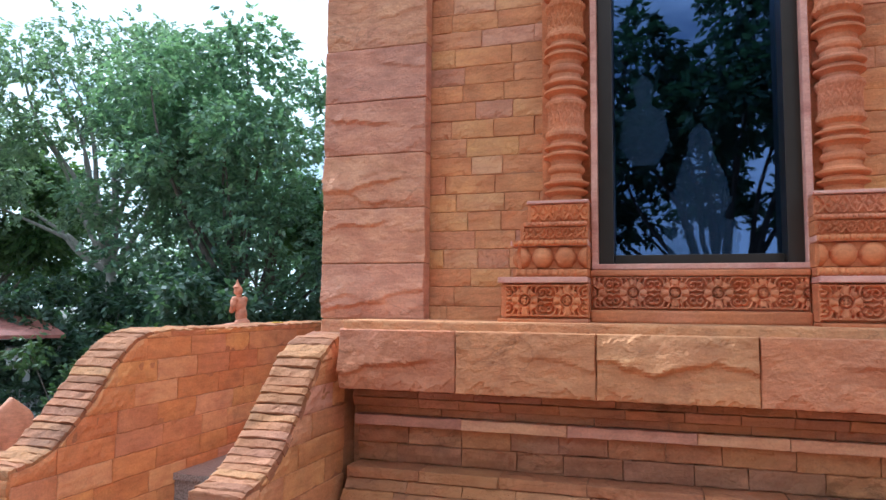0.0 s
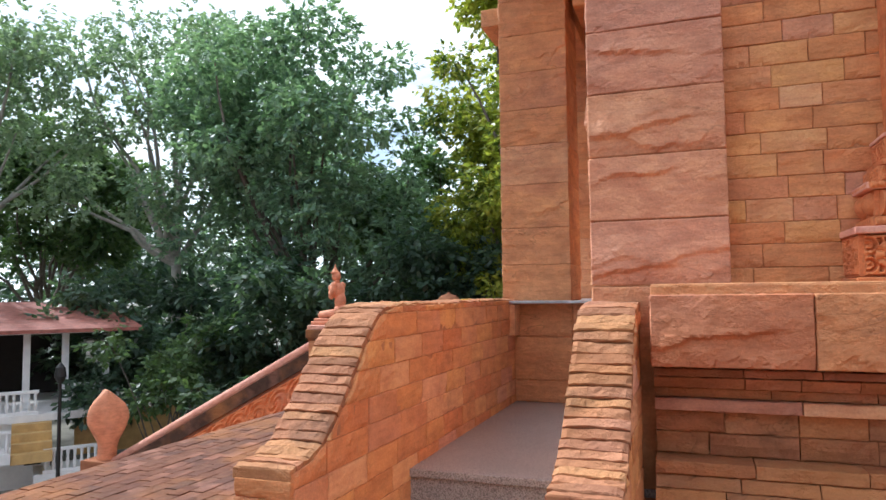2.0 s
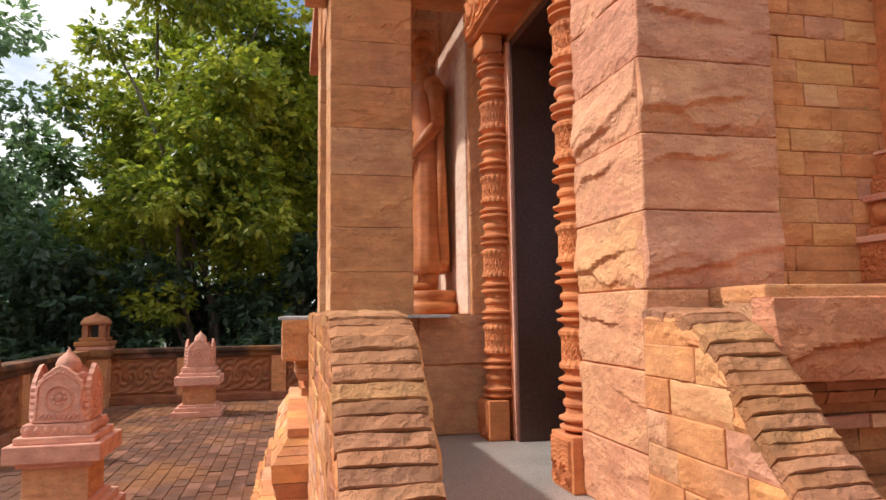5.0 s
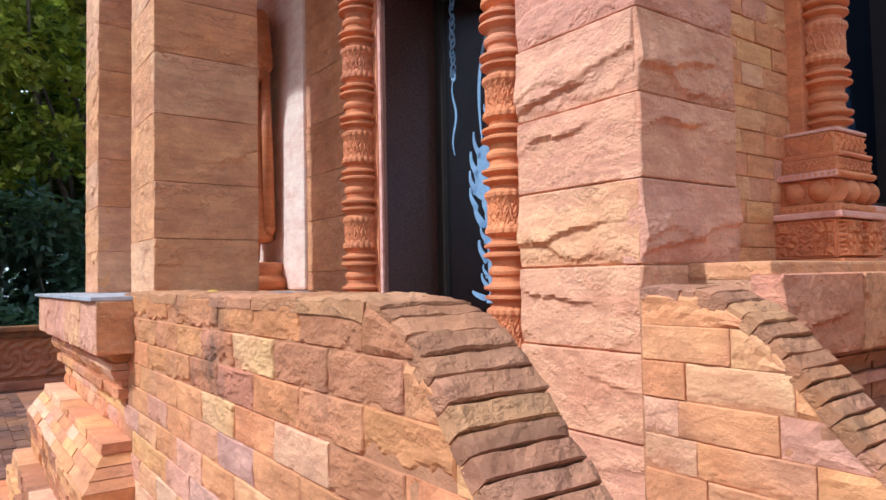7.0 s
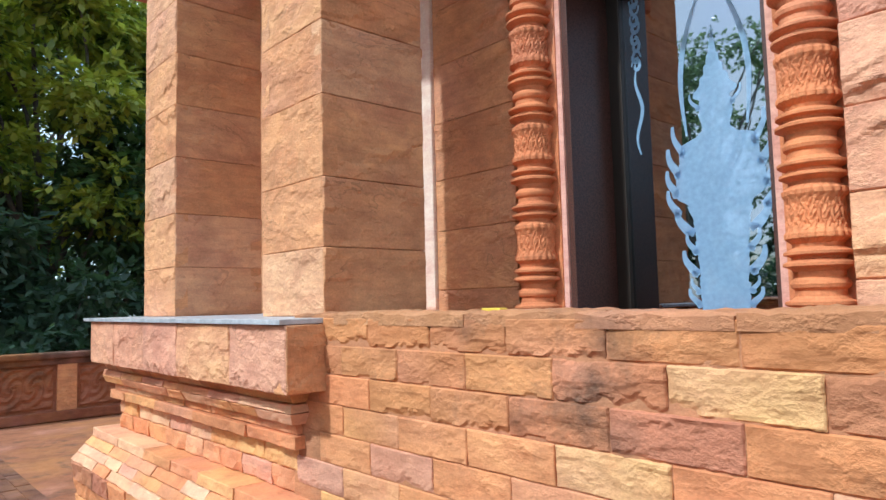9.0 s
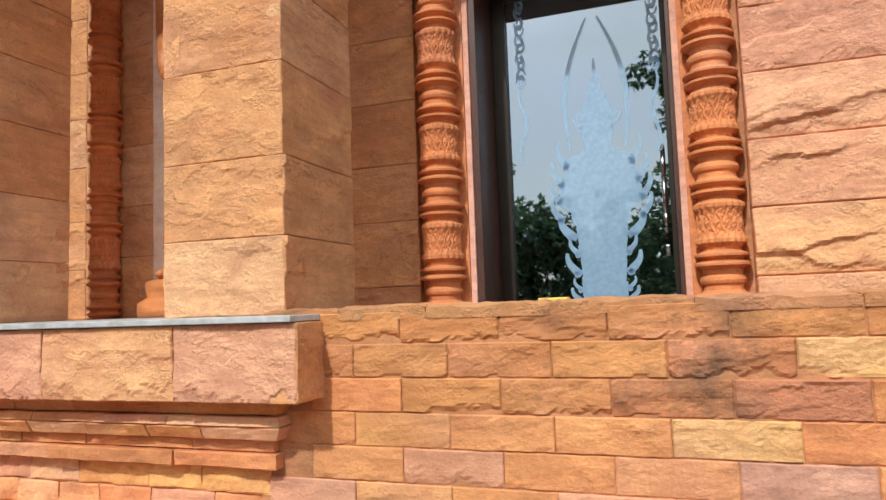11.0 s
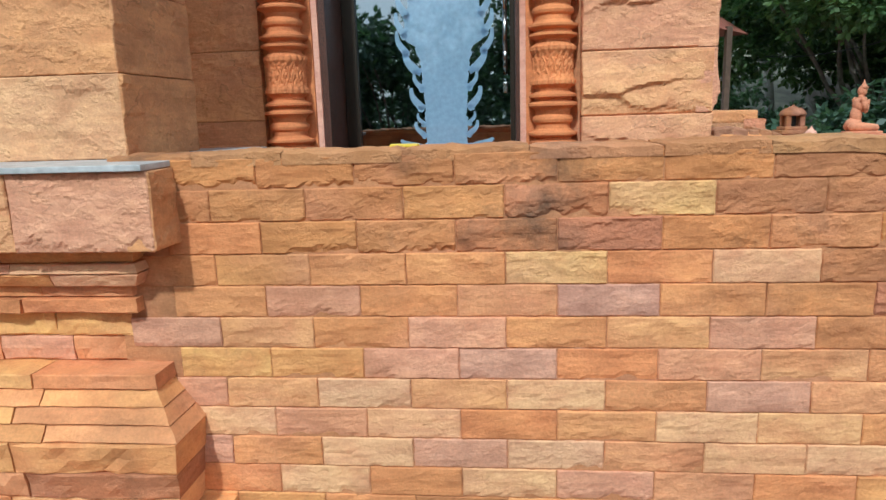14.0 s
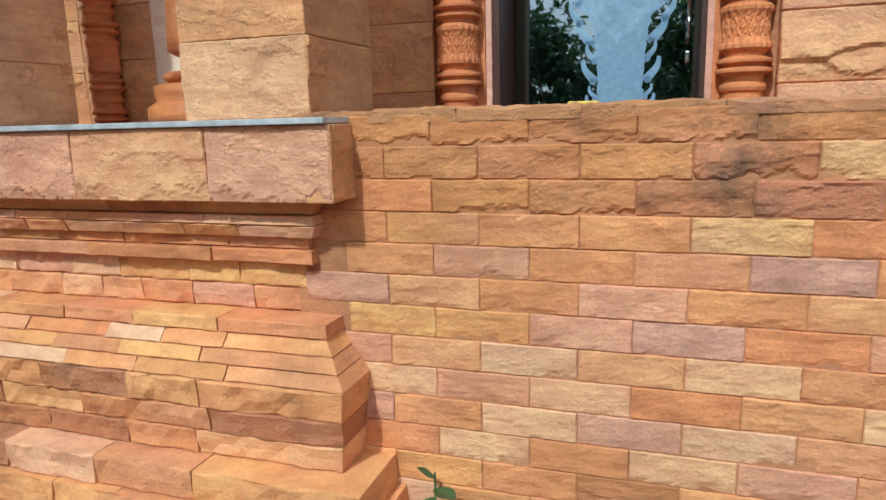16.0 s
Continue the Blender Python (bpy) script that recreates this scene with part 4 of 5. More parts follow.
def rosettes(pitch, h):
    """Rosettes in lozenges with curling leaves between."""
    def fn(x, z):
        u = (x / pitch) % 1.0 - 0.5
        v = (z / h) - 0.5
        r = math.hypot(u * pitch, v * h) / h
        edge = 1.0 if abs(v) > 0.43 else 0.0
        lozenge = abs(u) * 1.7 + abs(v)
        around = math.atan2(v * h, u * pitch)
        if r < 0.23:
            q = 0.55 + 0.45 * math.cos(r * 62)
        elif r < 0.42 - 0.05 * abs(math.sin(2 * around)):
            q = 0.45 + 0.5 * abs(math.cos(4 * around)) - 1.2 * max(0.0, r - 0.34)
        else:
            a, b = (abs(u) - 0.42) * pitch / h, abs(v) - 0.23
            rr, ang = math.hypot(a, b), math.atan2(b, a)
            q = 0.5 + 0.5 * math.cos(ang + rr * 46) - 0.25 * max(0.0, math.cos(5 * ang + rr * 20))
        q = q if lozenge > 0.1 else 0.9
        return max(edge * 0.8, smooth_step(q))
    return fn


def scrolls(pitch, h):
    def fn(x, z):
        u, v = (x / pitch) % 1.0 - 0.5, z / h - 0.5
        rr, ang = math.hypot(u * pitch / h, v), math.atan2(v, u)
        return max(0.8 if abs(v) > 0.44 else 0, smooth_step(0.5 + 0.5 * math.cos(3 * ang + rr * 30)))
    return fn


def beads(pitch, h):
    def fn(x, z):
        u, v = ((x / pitch) % 1.0 - 0.5) * pitch / h, z / h - 0.5
        return math.sqrt(max(0.0, 1 - 4 * (u * u + v * v)))
    return fn


def diamonds(pitch, h):
    def fn(x, z):
        u, v = abs((x / pitch) % 1.0 - 0.5), abs(z / h - 0.5)
        return 1.0 if (u + v) % 0.5 < 0.2 or v > 0.44 else 0.15
    return fn


# ---- terrace things ----
def blob(bm, c, s, rx=0, ry=0, rz=0, sub=3):
    bmesh.ops.create_icosphere(bm, subdivisions=sub, radius=1, matrix=pose(*c, rx, ry, rz) @ Matrix.Diagonal((*s, 1)))


def rod(bm, a, b, ra, rb):
    a, b = Vector(a), Vector(b)
    q = (b - a).to_track_quat("Z", "Y").to_matrix().to_4x4()
    bmesh.ops.create_cone(bm, cap_ends=True, segments=16, radius1=ra, radius2=rb, depth=(b - a).length, matrix=Matrix.Translation((a + b) / 2) @ q)
    for p, r in ((a, ra), (b, rb)):
        blob(bm, p, (r, r, r), sub=2)


def pedestal(x, y, z, w, top, rz=0):
    """A block pier with a weathered moulded cap."""
    ob = empty("pedestal", x, y, z, rz)
    tagged(ob, "sandstone block pier with a dark weathered cap", "pedestal", "terrace pedestals")
    h = top - z
    part("shaft", box(-w / 2, w / 2, -w / 2, w / 2, 0, h - 0.22, 0.008), mortar, ob)
    r = random.Random(int(x * 10))
    for face, d in (("S", -w / 2 - 0.02), ("E", w / 2 + 0.02), ("W", -w / 2 - 0.02), ("N", w / 2 + 0.02)):
        zz = 0.0
        while zz < h - 0.25:
            zt = min(zz + 0.26, h - 0.22)
            share("stone_block", r.choice(PILLARS), on_face(face, d, 0, (zz + zt) / 2, 0.05) @ Matrix.Diagonal((w + 0.03, 0.05, zt - zz - 0.004, 1)), ob)
            zz = zt
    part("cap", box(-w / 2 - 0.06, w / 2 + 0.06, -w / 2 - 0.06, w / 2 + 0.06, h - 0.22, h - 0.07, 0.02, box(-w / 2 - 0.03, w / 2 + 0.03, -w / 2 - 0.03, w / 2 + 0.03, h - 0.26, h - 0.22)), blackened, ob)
    part("top_slab", box(-w / 2 - 0.04, w / 2 + 0.04, -w / 2 - 0.04, w / 2 + 0.04, h - 0.07, h, 0.012), carved_pink, ob)
    return ob


def kneeler(x, y, z, rz, high=1.06):
    """A plain kneeling statue that faces its own -x, on a stepped plinth."""
    bm = bmesh.new()
    box(-0.36, 0.30, -0.22, 0.22, 0, 0.06, 0.012, bm)
    box(-0.32, 0.26, -0.18, 0.18, 0.06, 0.11, 0.012, bm)
    for s in (-1, 1):
        rod(bm, (0.17, 0.08 * s, 0.20), (-0.22, 0.09 * s, 0.17), 0.095, 0.065)
        rod(bm, (-0.22, 0.09 * s, 0.15), (0.18, 0.08 * s, 0.14), 0.05, 0.04)
        blob(bm, (0.055, 0.15 * s, 0.68), (0.062, 0.058, 0.06))
        rod(bm, (0.055, 0.162 * s, 0.67), (0.015, 0.168 * s, 0.48), 0.052, 0.044)
        rod(bm, (0.015, 0.168 * s, 0.48), (-0.085, 0.022 * s, 0.565), 0.043, 0.032)
    blob(bm, (0.13, 0, 0.24), (0.14, 0.155, 0.12))
    blob(bm, (0.10, 0, 0.40), (0.095, 0.122, 0.18))
    blob(bm, (0.06, 0, 0.58), (0.10, 0.155, 0.15))
    blob(bm, (-0.098, 0, 0.615), (0.030, 0.034, 0.075), 0, -12)
    rod(bm, (0.04, 0, 0.70), (0.03, 0, 0.78), 0.05, 0.045)
    blob(bm, (0.02, 0, 0.84), (0.082, 0.074, 0.098))
    lathe([(0.078, 0.885), (0.082, 0.91), (0.056, 0.925), (0.050, 0.945), (0.034, 0.955), (0.032, 0.98), (0.018, 0.99), (0.016, 1.01), (0.004, 1.05)], 16, bm=bm)
    ob = part("kneeling_statue", bm, statue_stone, smooth=True)
    ob.matrix_basis = pose(x, y, z, 0, 0, rz) @ Matrix.Scale(high / 1.07, 4)
    return tagged(ob, "pink sandstone kneeling figure on a stepped plinth", "statue", "kneeling statues")


KN = (-7.25, 10.45)
pedestal(*KN, G, 0.62, 1.11)
kneeler(*KN, 1.11, 0)
pedestal(-7.62, 3.93, G, 0.62, 1.11)
kneeler(-7.62, 3.93, 1.11, 0)
for q in ((5.8, -2.2), (8.1, -2.2)):
    pedestal(*q, G, 0.62, 1.02)
    kneeler(*q, 1.02, 90)


def dharma_front(bm, y, flip):
    """A pointed leaf-shaped face with a raised wheel."""
    steps = 28
    outline = []
    for k in range(steps + 1):
        f = k / steps
        zz = 0.50 * f
        half = 0.215 - 0.03 * f if f < 0.55 else 0.1985 * math.cos((f - 0.55) / 0.45 * math.pi / 2) ** 0.8 + 0.004
        half += 0.007 * math.sin(f * 55)
        outline.append((half, zz))
    ring = [(a, b) for a, b in outline] + [(-a, b) for a, b in reversed(outline)]
    f0 = [bm.verts.new((a, y, b)) for a, b in ring]
    f1 = [bm.verts.new((a * 0.93, y - 0.035 * flip, b * 0.96 + 0.01)) for a, b in ring]
    n = len(ring)
    for k in range(n):
        bm.faces.new((f0[k], f0[(k + 1) % n], f1[(k + 1) % n], f1[k]))
    bm.faces.new(f1)


def sema(x, y, rz, s=1.0):
    ob = empty("boundary_stone", x, y, G, rz)
    tagged(ob, "carved pink sandstone boundary marker on a stepped pedestal", "boundary stone", "boundary stones")

    def tier(name, w, z0, z1, mat, bevel=0.012):
        return part(name, box(-w / 2, w / 2, -w / 2, w / 2, z0, z1, bevel), mat, ob)
    tier("plinth", 0.84, 0.0, 0.10, carved_pink)
    tier("plinth", 0.74, 0.10, 0.17, carved_pink)
    tier("plinth", 0.62, 0.17, 0.21, carved_pink)
    tier("shaft", 0.52, 0.21, 0.50, stone_pillar)
    tier("cap", 0.60, 0.50, 0.55, carved_pink)
    tier("cap", 0.76, 0.55, 0.70, carved_pink)
    tier("cap", 0.64, 0.70, 0.76, carved_pink)
    # scrolled foot of the marker
    bm = bmesh.new()
    box(-0.27, 0.27, -0.27, 0.27, 0.76, 0.86, 0.01, bm)
    for face in range(4):
        m = pose(0, 0, 0, 0, 0, 90 * face)
        for k in range(7):
            c = m @ Vector((-0.225 + 0.075 * k, -0.27, 0.81))
            bmesh.ops.create_icosphere(bm, subdivisions=2, radius=1, matrix=Matrix.Translation(c) @ Matrix.Diagonal((0.026, 0.012, 0.034, 1)))
    part("scroll_band", bm, carved_pink, ob)
    bm = bmesh.new()
    box(-0.205, 0.205, -0.205, 0.205, 0.86, 1.16, 0.02, bm)
    box(-0.13, 0.13, -0.13, 0.13, 1.16, 1.27, 0.03, bm)
    part("body", bm, carved_pink, ob)
    for face in range(4):
        bm = bmesh.new()
        dharma_front(bm, -0.20, 1)
        leaf = part("leaf_face", bm, carved_pink, ob)
        leaf.matrix_local = pose(0, 0, 0.86, 0, 0, 90 * face)
        bm = bmesh.new()
        for k in range(40):
            a = 2 * math.pi * k / 40
            bmesh.ops.create_icosphere(bm, subdivisions=1, radius=0.014, matrix=Matrix.Translation((0.105 * math.cos(a), -0.238, 0.215 + 0.105 * math.sin(a))))
        part("wheel_rim", bm, carved_pink, leaf)
        bm = bmesh.new()
        bmesh.ops.create_icosphere(bm, subdivisions=2, radius=0.034, matrix=Matrix.Translation((0, -0.226, 0.215)))
        for k in range(8):
            a = 2 * math.pi * k / 8
            bmesh.ops.create_icosphere(bm, subdivisions=2, radius=0.02, matrix=Matrix.Translation((0.05 * math.cos(a), -0.234, 0.215 + 0.05 * math.sin(a))))
        part("wheel_rosette", bm, carved_pink, leaf)
        bm = bmesh.new()
        for k in range(46):
            f = k / 45
            side = -1 if k % 2 else 1
            zz = 0.04 + 0.40 * f
            half = 0.180 - 0.02 * f if f < 0.6 else 0.168 * math.cos((f - 0.6) / 0.4 * math.pi / 2) ** 0.8
            bmesh.ops.create_icosphere(bm, subdivisions=1, radius=0.013, matrix=Matrix.Translation((side * half, -0.238, zz)))
        part("leaf_border", bm, carved_pink, leaf)
        bm = bmesh.new()
        for k in range(16):
            bmesh.ops.create_icosphere(bm, subdivisions=1, radius=0.017, matrix=Matrix.Translation((-0.15 + 0.02 * k, -0.236, 0.05 + 0.022 * (k % 2))))
        part("scroll_foot", bm, carved_pink, leaf)
    bm = lathe([(0.07, 1.26), (0.095, 1.30), (0.10, 1.35), (0.08, 1.40), (0.045, 1.435), (0.02, 1.46), (0.004, 1.50)], 16, lambda r, z, a: r * (1 + 0.10 * math.cos(8 * a)))
    part("bud_finial", bm, carved_pink, ob, smooth=True)
    ob.scale = (s, s, s)
    return ob


sema(-5.20, 7.74, 0)
sema(-4.85, 14.0, 0)
sema(6.6, -0.7, 0)


def lantern(x, y, z):
    ob = empty("stone_lantern", x, y, z)
    tagged(ob, "small domed stone lantern with arched openings", "lantern", "corner lanterns")
    part("base", box(-0.32, 0.32, -0.32, 0.32, 0, 0.09, 0.02, box(-0.25, 0.25, -0.25, 0.25, 0.09, 0.17, 0.02)), weathered, ob)
    for a, b in ((-1, -1), (-1, 1), (1, -1), (1, 1)):
        part("post", box(a * 0.15 - 0.055, a * 0.15 + 0.055, b * 0.15 - 0.055, b * 0.15 + 0.055, 0.17, 0.42, 0.01), weathered, ob)
    part("core", box(-0.06, 0.06, -0.06, 0.06, 0.17, 0.42), black_iron, ob)
    part("roof", lathe([(0.27, 0.41), (0.29, 0.43), (0.28, 0.47), (0.24, 0.53), (0.17, 0.58), (0.08, 0.61), (0.04, 0.63), (0.02, 0.66)], 24), weathered, ob, smooth=True)
    return ob


def fence(x0, y0, x1, y1, top, label):
    """A low carved wall: plinth, panels of scrolls between piers, coping."""
    run = Vector((x1 - x0, y1 - y0, 0))
    n = run.length
    ob = empty("terrace_wall", x0, y0, G, math.degrees(math.atan2(run.y, run.x)))
    tagged(ob, label, "wall", kind="structure")
    h = top - G
    part("plinth", box(0, n, -0.16, 0.16, 0, 0.16, 0.02), weathered, ob)
    part("panel", box(0, n, -0.06, 0.06, 0.16, h - 0.18), weathered, ob)
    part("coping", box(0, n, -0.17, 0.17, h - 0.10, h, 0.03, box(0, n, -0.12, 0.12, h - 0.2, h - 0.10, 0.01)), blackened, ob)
    count = max(1, round(n / 1.9))
    for k in range(count + 1):
        q = n * k / count
        part("pier", box(max(0, q - 0.15), min(n, q + 0.15), -0.11, 0.11, 0.16, h - 0.19, 0.008), stone_pillar, ob)
    for k in range(count):
        a, b = n * k / count + 0.2, n * (k + 1) / count - 0.2
        for turn in (0, 180):
            relief("scroll_relief", b - a, h - 0.42, int((b - a) / 0.022), 22, scrolls((b - a) / round((b - a) / 0.3), h - 0.42), 0.03, weathered, ob, pose((a + b) / 2, -0.062 if turn == 0 else 0.062, 0.2, 0, 0, turn), 0.005)
    return ob


FENCE = "low weathered terrace wall with carved scroll panels and dark coping"
fence(-7.25, 10.80, -7.25, 15.75, 0.92, FENCE)
fence(-7.25, 15.95, 4.0, 15.95, 0.92, FENCE)
fence(-7.2, -2.2, 5.45, -2.2, 0.92, FENCE)
fence(8.45, -2.2, 11.0, -2.2, 0.92, FENCE)
pedestal(-7.05, 15.75, G, 0.5, 1.0)
lantern(-7.05, 15.75, 1.0)
pedestal(11.2, -2.2, G, 0.5, 0.98)
lantern(11.2, -2.2, 0.98)

# stair rail down to the court, ending in a rearing hood
rail = empty("stair_rail", -7.6, 10.45, 0.0)
tagged(rail, "round sandstone stair rail on a carved sloping wall", "rail", kind="structure")
bm = bmesh.new()
rod(bm, (0, 0, 0.80), (-4.75, 0, -1.70), 0.085, 0.085)
part("rail_tube", bm, carved_pink, rail, smooth=True)
vs = [(0, y, 0.70) for y in (-0.09, 0.09)] + [(-4.75, y, -1.80) for y in (-0.09, 0.09)] + [(0, y, -3.4) for y in (-0.09, 0.09)] + [(-4.75, y, -3.4) for y in (-0.09, 0.09)]
raw("rail_wall", vs, [(0, 1, 3, 2), (0, 2, 6, 4), (1, 5, 7, 3), (0, 4, 5, 1), (2, 3, 7, 6)], weathered, rail)
band = [(x, y, z + dz) for dz in (-0.05, -0.30) for x, z in ((0, 0.76), (-4.75, -1.74)) for y in (-0.13, 0.13)]
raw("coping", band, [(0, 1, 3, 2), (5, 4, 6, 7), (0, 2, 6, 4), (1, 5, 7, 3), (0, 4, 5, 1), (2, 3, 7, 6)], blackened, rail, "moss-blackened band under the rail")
slope_fn = scrolls(0.42, 0.52)
rv = [(-0.15 - 4.5 * i / 150, -0.095 - 0.035 * slope_fn(4.5 * i / 150, 0.52 * j / 24), 0.40 - 2.5 / 4.75 * (0.15 + 4.5 * i / 150) - 0.52 * j / 24) for j in range(25) for i in range(151)]
raw("scroll_relief", rv, [(j * 151 + i, (j + 1) * 151 + i, (j + 1) * 151 + i + 1, j * 151 + i + 1) for j in range(24) for i in range(150)], carved, rail)
hood = bmesh.new()
rings = []
for k in range(15):
    f = k / 14
    half = float(np.interp(f, (0, 0.25, 0.4, 0.55, 0.68, 0.8, 0.9, 1), (0.17, 0.18, 0.30, 0.40, 0.41, 0.33, 0.19, 0.02)))
    lean = 0.12 * math.sin(f * 3) - 0.10 * f
    thick = 0.17 - 0.07 * f
    rings.append([hood.verts.new((-lean + thick * math.cos(2 * math.pi * i / 20) * (1 + 0.12 * math.cos(6 * math.pi * i / 10)), half * math.sin(2 * math.pi * i / 20), 1.35 * f)) for i in range(20)])
for lo, hi in zip(rings, rings[1:]):
    for i in range(20):
        hood.faces.new((lo[i], lo[(i + 1) % 20], hi[(i + 1) % 20], hi[i]))
hood.faces.new(rings[-1])
for s in (-2, -1, 0, 1, 2):
    blob(hood, (0.10, 0.13 * s, 0.86 - 0.05 * abs(s)), (0.11, 0.075, 0.13), sub=2)
naga = part("serpent_finial", hood, statue_stone, smooth=True)
naga.matrix_basis = pose(-12.3, 10.45, -1.55, 0, 0, 160)
tagged(naga, "orange-pink sandstone hooded finial at the foot of the rail", "finial")
structure(part("wall_rail_foot", box(-12.7, -12.0, 10.2, 10.7, -3.4, -1.53, 0.02), weathered), "sandstone block at the foot of the stair rail", "wall")
for k in range(16):
    zt = G - 0.012 - 0.2 * (k + 1)
    structure(part("court_step", box(-7.62 - 0.32 * (k + 1), -7.62 - 0.32 * k, 4.4, 10.3, -3.4, zt, 0.01), weathered), "broad weathered step down to the court", "step")

wall_lamp = empty("wall_lamp", -6.90, 10.30, 0.42)
tagged(wall_lamp, "small black lantern fixed to the pedestal", "lamp")
part("bracket", box(-0.03, 0.0, -0.012, 0.012, 0.22, 0.25), black_iron, wall_lamp)
part("lamp_body", lathe([(0.04, 0.0), (0.065, 0.03), (0.075, 0.14), (0.09, 0.15), (0.05, 0.20), (0.012, 0.25)], 6), black_iron, wall_lamp)


# ---- turned shafts ----
def shaft_profile(z0, z1, first, period=0.51):
    """Ring-and-drum turning whose drums come at first, first + period and so on."""
    unit = [(0.100, 0.0), (0.100, 0.055), (0.104, 0.062), (0.110, 0.072), (0.110, 0.088), (0.100, 0.096), (0.085, 0.108), (0.084, 0.122), (0.104, 0.132), (0.117, 0.138),
            (0.117, 0.148), (0.094, 0.155), (0.090, 0.166), (0.112, 0.174), (0.121, 0.180), (0.121, 0.190), (0.098, 0.198), (0.086, 0.210), (0.084, 0.232), (0.096, 0.242), (0.100, 0.255)]
    pts, k = [], -6
    while first + k * period < z1 + 0.3:
        c = first + k * period
        pts += [(r, c - z) for r, z in reversed(unit)] + [(r, c + z) for r, z in unit[1:]]
        if pts[-1][1] > z1 + 0.4:
            break
        k += 1
    pts = [p for p in pts if z0 <= p[1] <= z1]
    fine = []
    for a, b in zip(pts, pts[1:]):
        fine.append(a)
        n = max(1, int(abs(b[1] - a[1]) / 0.012))
        fine += [(a[0] + (b[0] - a[0]) * k / n, a[1] + (b[1] - a[1]) * k / n) for k in range(1, n)]
    fine.append(pts[-1])
    return fine


def carve(first, period=0.51):
    def fn(r, z, a):
        c = abs((z - first + period / 2) % period - period / 2)
        if c < 0.055:
            u, v = (a * 7 / math.pi) % 1.0 - 0.5, c / 0.055
            return r - (0.0 if (abs(u) * 2 + v) % 1.0 < 0.34 or v > 0.86 else 0.007)
        if 0.06 < c < 0.10:
            return r - 0.006 + 0.008 * abs(math.sin(a * 10))
        return r
    return fn


def colonette(name, x, y, z0, z1, first, parent, scale=1.0):
    bm = lathe(shaft_profile(z0, z1, first), 84, carve(first))
    ob = part(name, bm, carved, parent, "turned ring-and-drum shaft with lozenge bands")
    ob.matrix_local = pose(x, y, 0) @ Matrix.Diagonal((scale, scale, 1, 1))
    return ob


# ---- the west doorway ----
door = empty("door_1", -1.5, 4.72, LAND)
structure(door, "glazed door in dark granite between turned sandstone shafts", "door")
INV = Matrix.Translation((1.5, -4.72, -LAND))


def dpart(name, bm, mat, label="", parent=None, smooth=False):
    bm.transform(INV)
    return part(name, bm, mat, parent or door, label, smooth)


for yc, ya, yb, jamb in ((4.085, 3.955, 4.215, (4.213, 4.245)), (5.425, 5.295, 5.555, (5.262, 5.293))):
    dpart("shaft_backing", box(-1.82, -1.60, ya, yb, LAND, 3.42, 0.004), carved)
    dpart("jamb_strip", box(-1.815, -1.60, jamb[0], jamb[1], LAND, 3.40, 0.004), carved_pink, "pink stone edging strip")
    sh = colonette("turned_shaft", -0.365, yc - 4.72, 0.26, 3.35 - LAND, 1.89 - LAND, door)
    base = dpart("shaft_base", box(-1.985, -1.845, yc - 0.13, yc + 0.13, LAND, 0.985, 0.008), carved)
    relief("carved_face", 0.22, 0.22, 40, 40, scrolls(0.11, 0.11), 0.014, carved, door, INV @ pose(-1.987, yc, LAND + 0.02, 0, 0, -90), 0.01)
    dpart("capital", box(-1.99, -1.84, yc - 0.14, yc + 0.14, 3.35, 3.47, 0.02), carved)
dpart("lintel", box(-2.02, -1.60, 3.93, 5.58, 3.47, 3.95, 0.02), carved)
relief("lintel_carving", 1.6, 0.42, 160, 50, scrolls(0.23, 0.42), 0.03, carved, door, INV @ pose(-2.022, 4.755, 3.50, 0, 0, -90), 0.02)
for a, b in ((4.246, 4.266), (5.226, 5.261)):
    dpart("granite_reveal", box(-1.80, -1.38, a, b, LAND, 3.40, 0.002), dark_granite, "dark polished granite")
dpart("granite_head", box(-1.80, -1.38, 4.246, 5.261, 3.36, 3.41, 0.002), dark_granite, "dark polished granite")
for a, b in ((4.266, 4.292), (5.148, 5.226)):
    dpart("door_frame", box(-1.445, -1.385, a, b, LAND, 3.36, 0.004), aluminium)
dpart("door_frame", box(-1.445, -1.385, 4.292, 5.148, 3.31, 3.36, 0.004), aluminium)
dpart("door_frame", box(-1.445, -1.385, 4.292, 5.148, LAND, LAND + 0.08, 0.004), aluminium)
pane = dpart("glass_pane", box(-1.418, -1.410, 4.292, 5.148, LAND + 0.08, 3.31), glass)
pane.visible_shadow = False
bm = bmesh.new()
for a, b in (((-1.51, 4.318, 1.93), (-1.525, 4.318, 2.0)), ((-1.525, 4.318, 2.0), (-1.53, 4.318, 2.2)), ((-1.53, 4.318, 2.2), (-1.51, 4.318, 2.33)), ((-1.51, 4.318, 1.93), (-1.43, 4.318, 1.89)), ((-1.51, 4.318, 2.33), (-1.43, 4.318, 2.37))):
    rod(bm, a, b, 0.012, 0.012)
dpart("pull_handle", bm, chrome, "curved steel pull handle", smooth=True)
dpart("lock", box(-1.46, -1.44, 4.306, 4.33, 1.78, 1.84, 0.006), chrome)


